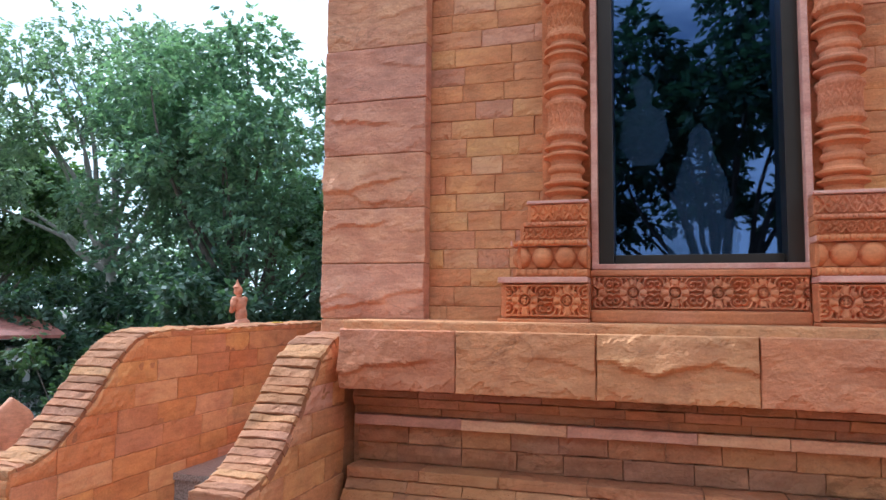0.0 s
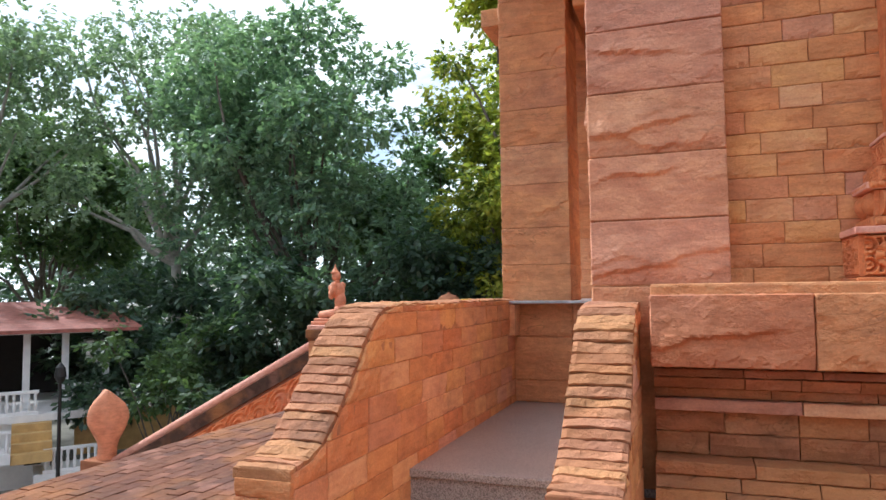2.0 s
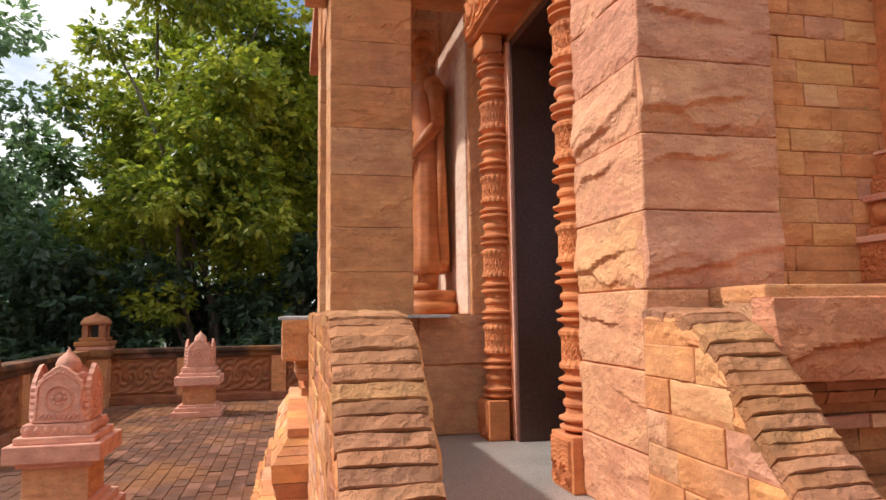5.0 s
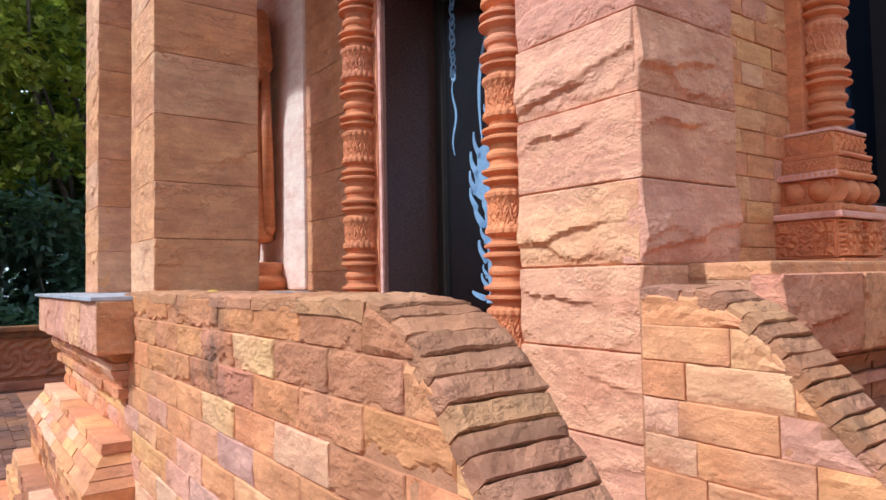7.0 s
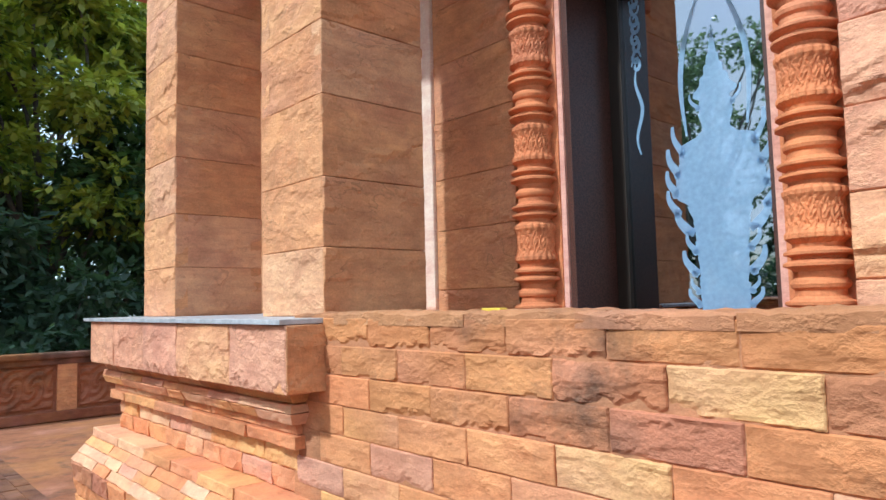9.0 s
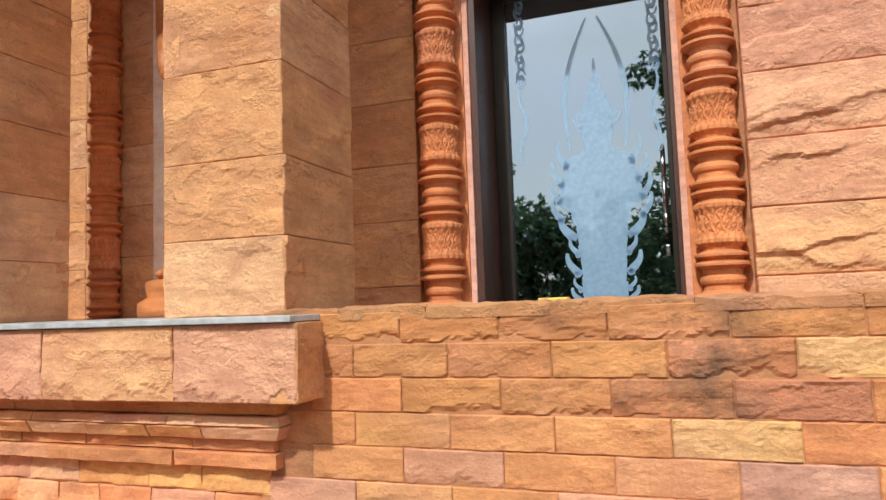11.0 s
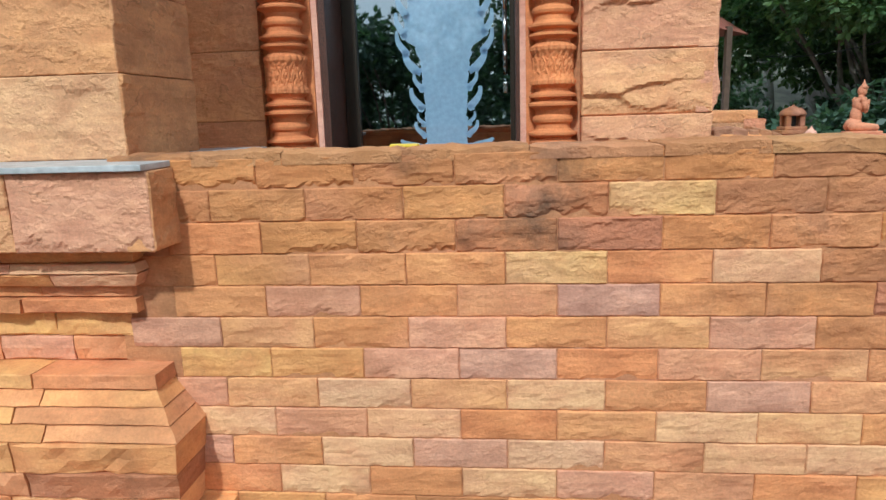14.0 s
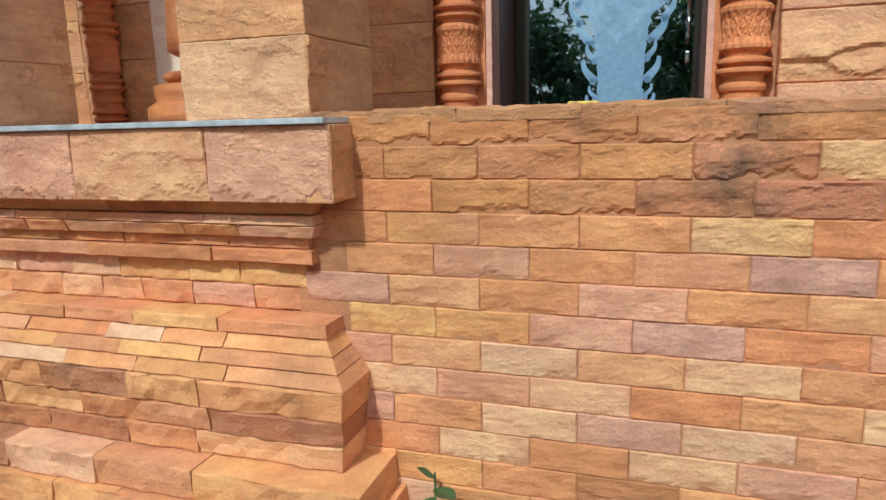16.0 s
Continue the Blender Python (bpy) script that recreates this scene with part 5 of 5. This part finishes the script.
def flame_shape(rows, seed, tooth, step=0.0065):
    """A symmetric outline with licking edges, from (height, half width) pairs."""
    zs, hs = [a for a, _ in rows], [b for _, b in rows]
    out, z, k = [], zs[0], 0
    while z < zs[-1]:
        half = float(np.interp(z, zs, hs))
        lick = 0.9 * (z * 6.3 + seed * 1.7) % 1.0 - 0.45 + 0.5 * ((z * 17.0 + seed) % 1.0 - 0.5) + 0.7 * noise.noise(Vector((z * 9, seed, 0)))
        out.append((half * (1 + tooth * lick), z))
        z += step
    out.append((0.002, zs[-1]))
    return out


def etched(name, rows, seed, tooth, place, parent, mat, shift=0.0):
    edge, other = flame_shape(rows, seed, tooth), flame_shape(rows, seed + 0.12, tooth)
    verts = [(-a + shift, 0, z) for a, z in edge] + [(a + shift, 0, z) for a, z in other]
    n = len(edge)
    faces = [(k, n + k, n + k + 1, k + 1) for k in range(n - 1)]
    ob = raw(name, verts, faces, mat, parent)
    ob.matrix_local = place
    return ob


def ribbon(name, line, width, place, parent, mat):
    verts, faces = [], []
    for k, (a, b) in enumerate(line):
        p, q = line[max(0, k - 1)], line[min(len(line) - 1, k + 1)]
        t = Vector((q[0] - p[0], q[1] - p[1])).normalized()
        w = width * (0.35 + 0.65 * math.sin(math.pi * (k + 0.5) / len(line)))
        verts += [(a - t.y * w, 0, b + t.x * w), (a + t.y * w, 0, b - t.x * w)]
        if k:
            faces.append((2 * k - 2, 2 * k - 1, 2 * k + 1, 2 * k))
    ob = raw(name, verts, faces, mat, parent)
    ob.matrix_local = place
    return ob


ON_GLASS = pose(0.0795, -0.02, 0, 0, 0, -90)
guard = [(0.74, 0.135), (0.80, 0.118), (0.95, 0.118), (1.10, 0.128), (1.25, 0.138), (1.32, 0.165), (1.36, 0.225), (1.45, 0.215), (1.55, 0.20), (1.62, 0.185), (1.65, 0.10), (1.68, 0.068), (1.75, 0.085), (1.83, 0.075),
         (1.85, 0.112), (1.87, 0.108), (1.90, 0.075), (1.94, 0.068), (1.95, 0.05), (1.99, 0.046), (2.0, 0.034), (2.04, 0.03), (2.05, 0.02), (2.10, 0.014), (2.19, 0.002)]
AXIS = 0.045
etched("etched_ornament", guard, 1.0, 0.07, ON_GLASS, door, frosting, AXIS)


def curl(side, x, z, w, h, thick):
    """A licking flame that leaves the figure's edge, dips and hooks up."""
    line = [(AXIS + side * (x + w * f + 0.012 * math.sin(f * 9)), z + h * f * f - 0.35 * h * math.sin(f * 3.1)) for f in (k / 18 for k in range(19))]
    ribbon("etched_curl", line, thick, ON_GLASS, door, frosting)


for s in (-1, 1):
    for x, z, w, h, thick in ((0.10, 0.775, 0.16, 0.035, 0.018), (0.11, 0.84, 0.06, 0.07, 0.016), (0.12, 0.90, 0.035, 0.06, 0.012), (0.12, 1.00, 0.07, 0.10, 0.022), (0.12, 1.10, 0.05, 0.08, 0.016), (0.13, 1.20, 0.09, 0.11, 0.026),
                              (0.20, 1.30, 0.06, 0.11, 0.020), (0.21, 1.40, 0.05, 0.11, 0.020), (0.19, 1.50, 0.06, 0.12, 0.022), (0.16, 1.60, 0.06, 0.13, 0.018), (0.07, 1.80, 0.05, 0.07, 0.010)):
        curl(s, x, z, w, h, thick)
    ribbon("etched_ribbon", [(AXIS + s * (0.15 - 0.13 * f + 0.075 * math.sin(f * 3.0)), 1.67 + 0.75 * f) for f in (k / 24 for k in range(25))], 0.014, ON_GLASS, door, frosting)
    ribbon("etched_ribbon", [(s * (0.362 + 0.018 * math.sin(f * 9)), 1.62 + 0.46 * f) for f in (k / 24 for k in range(25))], 0.010, ON_GLASS, door, frosting)
    for k in range(5):
        for turn in (-1, 1):
            spiral = [(s * 0.368 + turn * 0.028 * (1 - 0.75 * f) * math.cos(f * 7 + k), 2.12 + 0.105 * k + turn * 0.02 + 0.045 * (1 - 0.75 * f) * math.sin(f * 7 + k)) for f in (q / 20 for q in range(21))]
            ribbon("etched_scroll", spiral, 0.010, ON_GLASS, door, frosting)

# ---- the south window ----
win = empty("window_1", 0.045, 3.35, 1.65)
structure(win, "dark glazed window in a carved sandstone surround", "window")
WINV = Matrix.Translation((-0.045, -3.35, -1.65))


def wpart(name, bm, mat, label="", smooth=False):
    bm.transform(WINV)
    return part(name, bm, mat, win, label, smooth)


for a, b in ((-0.45, -0.419), (0.509, 0.54)):
    wpart("edging_strip", box(a, b, 3.30, 3.50, 1.90, 4.0, 0.004), carved_pink)
wpart("window_sill", box(-0.45, 0.54, 3.29, 3.52, 1.905, 1.932, 0.004), carved_pink, "pink stone sill strip")
for a, b in ((-0.418, -0.345), (0.437, 0.508)):
    wpart("window_frame", box(a, b, 3.36, 3.54, 1.933, 4.0, 0.004), aluminium)
wpart("window_frame", box(-0.345, 0.437, 3.44, 3.54, 1.933, 1.985, 0.004), aluminium)
wpane = wpart("glass_pane", box(-0.345, 0.437, 3.50, 3.508, 1.985, 4.0), window_glass)
wpane.visible_shadow = False
dim_frost = plain("faint_etching", (0.05, 0.11, 0.22), 0.4, 0, 0.1, 30, 0)
veiled(dim_frost, 0.2)
WGL = Matrix.Translation((0, 3.4985 - 3.35, 0))
etched("etched_ornament", [(0.34, 0.17), (0.50, 0.17), (0.52, 0.10), (0.62, 0.15), (0.75, 0.11), (0.86, 0.06), (0.95, 0.05), (1.0, 0.004)], 1.5, 0.12, WGL, win, dim_frost, 0.03)
etched("etched_ornament", [(0.80, 0.06), (0.92, 0.13), (1.08, 0.10), (1.12, 0.035), (1.22, 0.05), (1.28, 0.004)], 0.5, 0.1, WGL, win, dim_frost, -0.24)
wpart("frieze_bed", box(-0.455, 0.512, 3.295, 3.50, 1.645, 1.903, 0.004), carved)
relief("carved_frieze", 0.95, 0.155, 230, 40, rosettes(0.19, 0.155), 0.026, carved, win, WINV @ pose(0.03, 3.294, 1.715), 0.01)
wpart("frieze_moulding", box(-0.455, 0.512, 3.262, 3.30, 1.872, 1.902, 0.010), carved)
wpart("frieze_moulding", box(-0.455, 0.512, 3.255, 3.30, 1.648, 1.708, 0.012), carved)
for s, inner in ((-1, -0.455), (1, 0.513)):
    def span(w):
        return (inner - w, inner) if s < 0 else (inner, inner + w)
    tiers = [(1.645, 1.665, 0.43, 3.13), (1.665, 1.835, 0.415, 3.165), (1.835, 1.865, 0.43, 3.13), (1.865, 1.905, 0.365, 3.18), (1.905, 2.015, 0.345, 3.20), (2.015, 2.045, 0.375, 3.17), (2.045, 2.11, 0.33, 3.19), (2.11, 2.135, 0.315, 3.18), (2.135, 2.225, 0.295, 3.21), (2.225, 2.243, 0.30, 3.195)]
    for k, (z0, z1, w, y) in enumerate(tiers):
        a, b = span(w)
        wpart("base_tier", box(a, b, y, 3.50, z0, z1 - 0.0015, 0.006), carved_pink if k in (2, 5, 9) else carved)
    for z0, h, w, y, fn, deep in ((1.672, 0.158, 0.40, 3.164, rosettes(0.20, 0.158), 0.026), (1.908, 0.104, 0.33, 3.199, beads(0.11, 0.104), 0.05), (2.05, 0.056, 0.32, 3.189, diamonds(0.04, 0.056), 0.014),
                                  (2.017, 0.026, 0.365, 3.169, beads(0.026, 0.026), 0.012), (1.868, 0.034, 0.355, 3.179, beads(0.03, 0.034), 0.012), (2.14, 0.08, 0.285, 3.209, diamonds(0.05, 0.08), 0.014), (2.112, 0.02, 0.30, 3.179, beads(0.02, 0.02), 0.01)):
        a, b = span(w)
        relief("base_carving", w - 0.008, h, int(w / 0.005), max(8, int(h / 0.005)), fn, deep, carved, win, WINV @ pose((a + b) / 2, y, z0), 0.01)
        face = -90 if s < 0 else 90
        relief("base_carving", 3.42 - y, h, int(0.22 / 0.006), max(8, int(h / 0.006)), fn, deep, carved, win, WINV @ pose(a if s < 0 else b, (y + 3.42) / 2, z0, 0, 0, face), 0.01)
    wpart("shaft_backing", box(*span(0.245), 3.36, 3.50, 2.243, 4.0, 0.004), carved)
    colonette("turned_shaft", (inner - 0.118 if s < 0 else inner + 0.15) - 0.045, 3.315 - 3.35, 2.243 - 1.65, 2.35, 2.66 - 1.65, win, 0.92)

# ---- porch: standing statue, back wall, shaft ----
st = bmesh.new()
lathe([(0.30, 0.0), (0.31, 0.02), (0.31, 0.07), (0.285, 0.085), (0.26, 0.10), (0.27, 0.13), (0.27, 0.17), (0.24, 0.18)], 40, bm=st)
for s in (-1, 1):
    blob(st, (-0.10, 0.075 * s, 0.205), (0.14, 0.055, 0.035))
    rod(st, (0.0, 0.075 * s, 0.20), (0.0, 0.08 * s, 0.34), 0.05, 0.06)
body = [(0.15, 0.31), (0.185, 0.33), (0.182, 0.40), (0.172, 0.6), (0.165, 0.9), (0.168, 1.12), (0.165, 1.25), (0.152, 1.38), (0.158, 1.48), (0.178, 1.60), (0.188, 1.70), (0.165, 1.79), (0.10, 1.84)]


def robe(r, z, a):
    """Broad across, flat in depth, with folds below the waist and a hem that trails behind."""
    wide = 1.0 + 0.28 * abs(math.sin(a))
    fold = 1 + 0.028 * math.cos(14 * a) * (1 if z < 1.2 else 0.3)
    trail = 1 + 0.10 * max(0.0, math.cos(a)) * max(0.0, 1.2 - z)
    return r * 0.80 * wide * fold * trail


lathe(body, 48, robe, bm=st)
rod(st, (-0.01, 0, 1.80), (-0.055, 0, 1.95), 0.075, 0.062)
for s in (-1, 1):
    blob(st, (0.005, 0.205 * s, 1.74), (0.08, 0.07, 0.075))
    rod(st, (0.01, 0.225 * s, 1.72), (0.035, 0.25 * s, 1.44), 0.064, 0.056)
    rod(st, (0.035, 0.25 * s, 1.44), (-0.20, 0.05 * s, 1.19), 0.054, 0.038)
    rod(st, (0.05, 0.20 * s, 1.70), (0.09, 0.17 * s, 0.40), 0.030, 0.045)
    blob(st, (-0.045, 0.082 * s, 2.03), (0.02, 0.016, 0.065))
blob(st, (-0.215, 0.0, 1.16), (0.045, 0.06, 0.055), 0, 35)
blob(st, (-0.075, 0, 2.05), (0.088, 0.078, 0.120))
blob(st, (-0.155, 0, 2.03), (0.024, 0.016, 0.030))
blob(st, (-0.135, 0, 1.965), (0.030, 0.035, 0.025))
blob(st, (-0.04, 0, 2.10), (0.105, 0.094, 0.098))
blob(st, (-0.025, 0, 2.20), (0.058, 0.055, 0.055))
standing = part("standing_statue", st, polished, smooth=True)
standing.matrix_basis = pose(-2.06, 6.80, 1.548) @ Matrix.Diagonal((1.04, 1.04, 1.14, 1))
tagged(standing, "tall robed standing figure in rubbed red sandstone", "statue")
niche = structure(part("wall_niche", box(-1.81, -1.79, 5.95, 8.6, 1.55, 4.6), mortar), "sandstone back wall of the porch", "wall")
r2 = random.Random(77)
y = 7.31
while y < 8.4:
    yt = y + 0.55
    z = 1.55
    while z < 4.4:
        zt = z + r2.uniform(0.3, 0.4)
        share("stone_block", r2.choice(PILLARS), on_face("W", -1.85, (y + yt) / 2, (z + zt) / 2, 0.06) @ Matrix.Diagonal((yt - y - 0.004, 0.06, zt - z - 0.004, 1)), niche)
        z = zt
    y = yt
structure(part("trim_pale_jamb", box(-1.88, -1.80, 6.205, 7.30, 1.55, 4.02, 0.02), pale_stone), "pale smooth stone back of the niche", "panel")
ns = empty("niche_shaft", -1.93, 7.62, 1.548)
structure(ns, "turned sandstone shaft framing the niche", "shaft")
colonette("turned_shaft", 0, 0, 0.0, 2.4, 0.4, ns, 0.85)

# ---- small things ----
wrap = part("yellow_wrapper", box(-0.05, 0.05, -0.015, 0.015, 0, 0.012, 0.004), yellow_plastic)
wrap.matrix_basis = pose(-2.99, 4.66, 1.568, 0, 0, 80)
tagged(wrap, "small yellow plastic strip lying on the parapet", "litter")


def leaf_blade(bm, base, direction, length, width, sag=0.3):
    d = Vector(direction).normalized()
    s = d.cross(Vector((0, 0, 1))).normalized()
    up = s.cross(d)
    prev = None
    for k in range(7):
        f = k / 6
        c = Vector(base) + d * length * f - up * sag * length * f * f
        w = width * math.sin(math.pi * min(0.97, 0.08 + 0.9 * f)) * 0.5
        row = [bm.verts.new(c - s * w), bm.verts.new(c - up * w * 0.25), bm.verts.new(c + s * w)]
        if prev:
            bm.faces.new((prev[0], prev[1], row[1], row[0]))
            bm.faces.new((prev[1], prev[2], row[2], row[1]))
        prev = row


seedling = empty("seedling", -3.24, 5.13, G)
tagged(seedling, "small green seedling growing at the wall's foot", "plant")
bm = bmesh.new()
rod(bm, (0, 0, 0), (0.01, 0.0, 0.52), 0.006, 0.004)
part("stem", bm, leaf_mid, seedling)
for base, d, n, w in (((0.01, 0, 0.50), (-0.35, 0.75, 0.75), 0.075, 0.06), ((0.01, 0, 0.46), (-0.45, -0.85, 0.1), 0.10, 0.075), ((0, 0, 0.43), (-0.75, 0.25, -0.1), 0.07, 0.055), ((0, 0, 0.36), (-0.6, 0.4, -0.5), 0.06, 0.055)):
    bm = bmesh.new()
    leaf_blade(bm, base, d, n, w, 0.12)
    part("leaf", bm, leaf_mid, seedling)

spiky = empty("spiky_plant", 8.2, -3.3, G)
tagged(spiky, "clump of long arching green blades behind the wall", "plant")
r3 = random.Random(4)
part("stump", lathe([(0.10, -3.2), (0.08, 0.6), (0.05, 0.75)], 10), bark, spiky)
for k in range(60):
    a = r3.uniform(0, 6.28)
    bm = bmesh.new()
    leaf_blade(bm, (0, 0, r3.uniform(0.3, 0.9)), (math.cos(a), math.sin(a), r3.uniform(0.2, 1.3)), r3.uniform(0.8, 1.3), 0.07, 0.7)
    part("blade", bm, leaf_mid, spiky)

pole = empty("utility_pole", 9.4, -5.55, -3.3)
tagged(pole, "pale concrete utility pole with a cable bracket", "pole")
part("mast", lathe([(0.14, 0), (0.10, 7.6)], 14), concrete, pole)
part("bracket", box(-0.25, 0.25, -0.03, 0.03, 7.0, 7.08, 0.005), black_iron, pole)
bm = bmesh.new()
last = None
for k in range(25):
    f = k / 24
    p = Vector((9.4 + 9 * f, -5.55 + 1.5 * f, 3.7 - 0.5 * f - 1.6 * f * (1 - f)))
    if last:
        rod(bm, last, p, 0.012, 0.012)
    last = p
tagged(part("overhead_cable", bm, black_iron), "thin dark cable sagging from the pole", "cable")

bl = bmesh.new()
bmesh.ops.create_icosphere(bl, subdivisions=4, radius=1)
for v in bl.verts:
    v.co *= 1 + 0.28 * noise.fractal(v.co * 1.3, 0.8, 2.0, 4)
boulder = part("boulder", bl, rock, smooth=True)
boulder.matrix_basis = pose(24.5, -12.5, 2.2) @ Matrix.Diagonal((4.5, 3.5, 2.4, 1))
tagged(boulder, "large grey-brown boulder on the wooded slope", "boulder")
hv, hf = [], []
for j in range(25):
    for i in range(25):
        x, y = 13 + 4 * i, 14 - 5 * j
        rise = max(0.0, (x - 14) * 0.30)
        hv.append((x, y, -3.42 + rise * smooth_step((16 - y) / 12) + 0.8 * noise.noise(Vector((x * 0.1, y * 0.1, 0))) * min(1, rise)))
for j in range(24):
    for i in range(24):
        k = j * 25 + i
        hf.append((k, k + 25, k + 26, k + 1))
structure(raw("ground_slope", hv, hf, lower_earth, smooth=True), "leaf-strewn earth slope rising behind the trees", "ground")

# small pavilion on the slope
pav = empty("pavilion", 16.8, -0.55, -3.2, 10)
tagged(pav, "small open pavilion with a red tiled roof", "pavilion")
for a in (-1.3, 1.3):
    for b in (-1.3, 1.3):
        part("post", box(a - 0.08, a + 0.08, b - 0.08, b + 0.08, 0, 7.1), dark_wood, pav)
part("deck", box(-1.6, 1.6, -1.6, 1.6, 3.4, 3.55), concrete, pav)
part("roof", lathe([(2.6, 7.0), (2.5, 7.06), (1.4, 7.7), (0.5, 8.5), (0.1, 9.1)], 4), red_tiles, pav)
for k in range(9):
    part("rail_bar", box(-1.5 + 0.37 * k, -1.46 + 0.37 * k, -1.5, -1.46, 3.55, 4.4), white_paint, pav)

# ---- the house below the terrace ----
house = empty("house", -17.7, 13.0, -3.4, 52)
tagged(house, "white verandah house with a red roof and balustrades", "house")


def hpart(name, x0, x1, y0, y1, z0, z1, mat, label=""):
    return part(name, box(x0, x1, y0, y1, z0, z1, 0.01), mat, house, label)


hpart("lower_wall", -5.0, 0.6, 0.6, 4.5, 0, 1.75, white_paint)
# black slabs stand in for shaded openings; the back wall's gloom is colour too
hpart("opening_shade", -1.5, -0.9, 0.57, 0.62, 0.1, 1.2, unlit_black)
hpart("opening_shade", 0.0, 0.4, 0.57, 0.62, 0.6, 1.1, unlit_black)
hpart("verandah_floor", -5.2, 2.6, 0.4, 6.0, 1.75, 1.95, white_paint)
hpart("back_wall", -5.0, 2.4, 5.0, 5.2, 1.95, 4.1, unlit_black)
hpart("ochre_wall", 1.2, 4.0, 1.2, 1.4, 0.6, 1.75, yellow_paint)
for x in (-3.6, -2.8, -1.9, -1.05, 0.0, 0.95, 2.0):
    hpart("post", x - 0.09, x + 0.09, 1.6, 1.78, 1.95, 4.1, white_paint)
hpart("eave_beam", -5.2, 2.4, 1.55, 1.85, 4.0, 4.2, white_paint)
roof = raw("roof", [(-5.6, 0.9, 4.15), (2.9, 0.9, 4.15), (2.2, 5, 4.9), (-5.0, 5, 4.9), (-5.6, 0.9, 4.05), (2.9, 0.9, 4.05), (2.2, 5, 4.8), (-5.0, 5, 4.8)], [(0, 1, 2, 3), (4, 7, 6, 5), (0, 4, 5, 1), (1, 5, 6, 2), (3, 2, 6, 7), (0, 3, 7, 4)], red_tiles, house)
hpart("side_roof", 1.5, 2.9, 1.9, 4.0, 3.1, 3.75, white_paint)


def rail(x0, x1, y, z, h=0.62):
    hpart("hand_rail", x0, x1, y - 0.05, y + 0.05, z + h - 0.08, z + h, white_paint)
    hpart("foot_rail", x0, x1, y - 0.05, y + 0.05, z, z + 0.08, white_paint)
    n = int((x1 - x0) / 0.16)
    for k in range(n):
        q = x0 + (k + 0.5) * (x1 - x0) / n
        ob = part("baluster", lathe([(0.025, 0.08), (0.05, 0.2), (0.03, 0.36), (0.045, h - 0.08)], 8), white_paint, house)
        ob.matrix_local = pose(q, y, z)


rail(-5.0, 0.3, 0.5, 1.95)
rail(1.1, 2.4, 1.5, 1.95)
hpart("balcony_slab", -2.4, -0.3, -0.8, 0.4, 0.95, 1.15, white_paint)
rail(-2.4, -0.3, -0.75, 1.15)
rail(0.4, 2.0, -0.4, 0.55)
hpart("porch_slab", 0.2, 2.2, -0.5, 0.8, 0.35, 0.55, white_paint)
for k in range(4):
    hpart("step", -0.3, 0.6, 0.4 - 0.28 * (k + 1), 0.4 - 0.28 * k, 0.9, 1.75 - 0.2 * k, yellow_paint)
lampost = empty("lamp_post", -14.9, 11.6, -3.4)
tagged(lampost, "thin black lamp post before the house", "lamp post")
part("post", lathe([(0.05, 0), (0.035, 3.1)], 10), black_iron, lampost)
part("lamp_head", lathe([(0.06, 3.1), (0.13, 3.25), (0.10, 3.45), (0.02, 3.55)], 10), black_iron, lampost)
pot = empty("plant_pot", -13.9, 11.9, -3.4)
tagged(pot, "round pot with a bushy plant in the court", "plant")
part("pot", lathe([(0.2, 0), (0.34, 0.3), (0.36, 0.5), (0.3, 0.55)], 18), concrete, pot)
cr = new("foliage", crown_mesh("foliage", [((0, 0, 0.95), 0.5), ((0.2, 0.1, 0.8), 0.35)], 900, 0.14, leaf_mid, 55))
cr.parent = pot

# ---- paving ----
PAVERS = [split_piece("paver", laterite, 6, 4, 0.12, 200 + k, 0.02) for k in range(8)]
terrace = bpy.data.objects["terrace"]
r4 = random.Random(12)
near, rest_v, rest_f = 0, [], []
cells = []
row = 0
x = -7.60
while x < -3.0:
    y = -2.0 - (0.15 if row % 2 else 0)
    while y < 15.8:
        cells.append((x + 0.075, y + 0.15))
        y += 0.30
    x += 0.15
    row += 1
cells.sort(key=lambda c: (c[0] + 5.2) ** 2 + (c[1] - 6.2) ** 2)
for k, (cx, cy) in enumerate(cells):
    lift = r4.uniform(-0.006, 0.004)
    if k < 300:
        share("paver", r4.choice(PAVERS), pose(cx, cy, G - 0.02 + lift, -90, 0, 0) @ pose(0, 0, 0, 0, r4.choice((0, 180)), 0) @ Matrix.Diagonal((0.144, 0.04, 0.294, 1)), terrace)
    else:
        n, a, b = len(rest_v), 0.072, 0.147
        top = [(cx - a, cy - b, G + lift), (cx + a, cy - b, G + lift), (cx + a, cy + b, G + lift), (cx - a, cy + b, G + lift)]
        rest_v += [(p[0], p[1], G - 0.03) for p in top] + [(cx + (p[0] - cx) * 0.97, cy + (p[1] - cy) * 0.98, p[2]) for p in top]
        rest_f += [(n + 4, n + 5, n + 6, n + 7)] + [(n + i, n + (i + 1) % 4, n + 4 + (i + 1) % 4, n + 4 + i) for i in range(4)]
paving = raw("paving_rest", rest_v, rest_f, laterite_far, terrace)
paving["kind"] = "stuff"
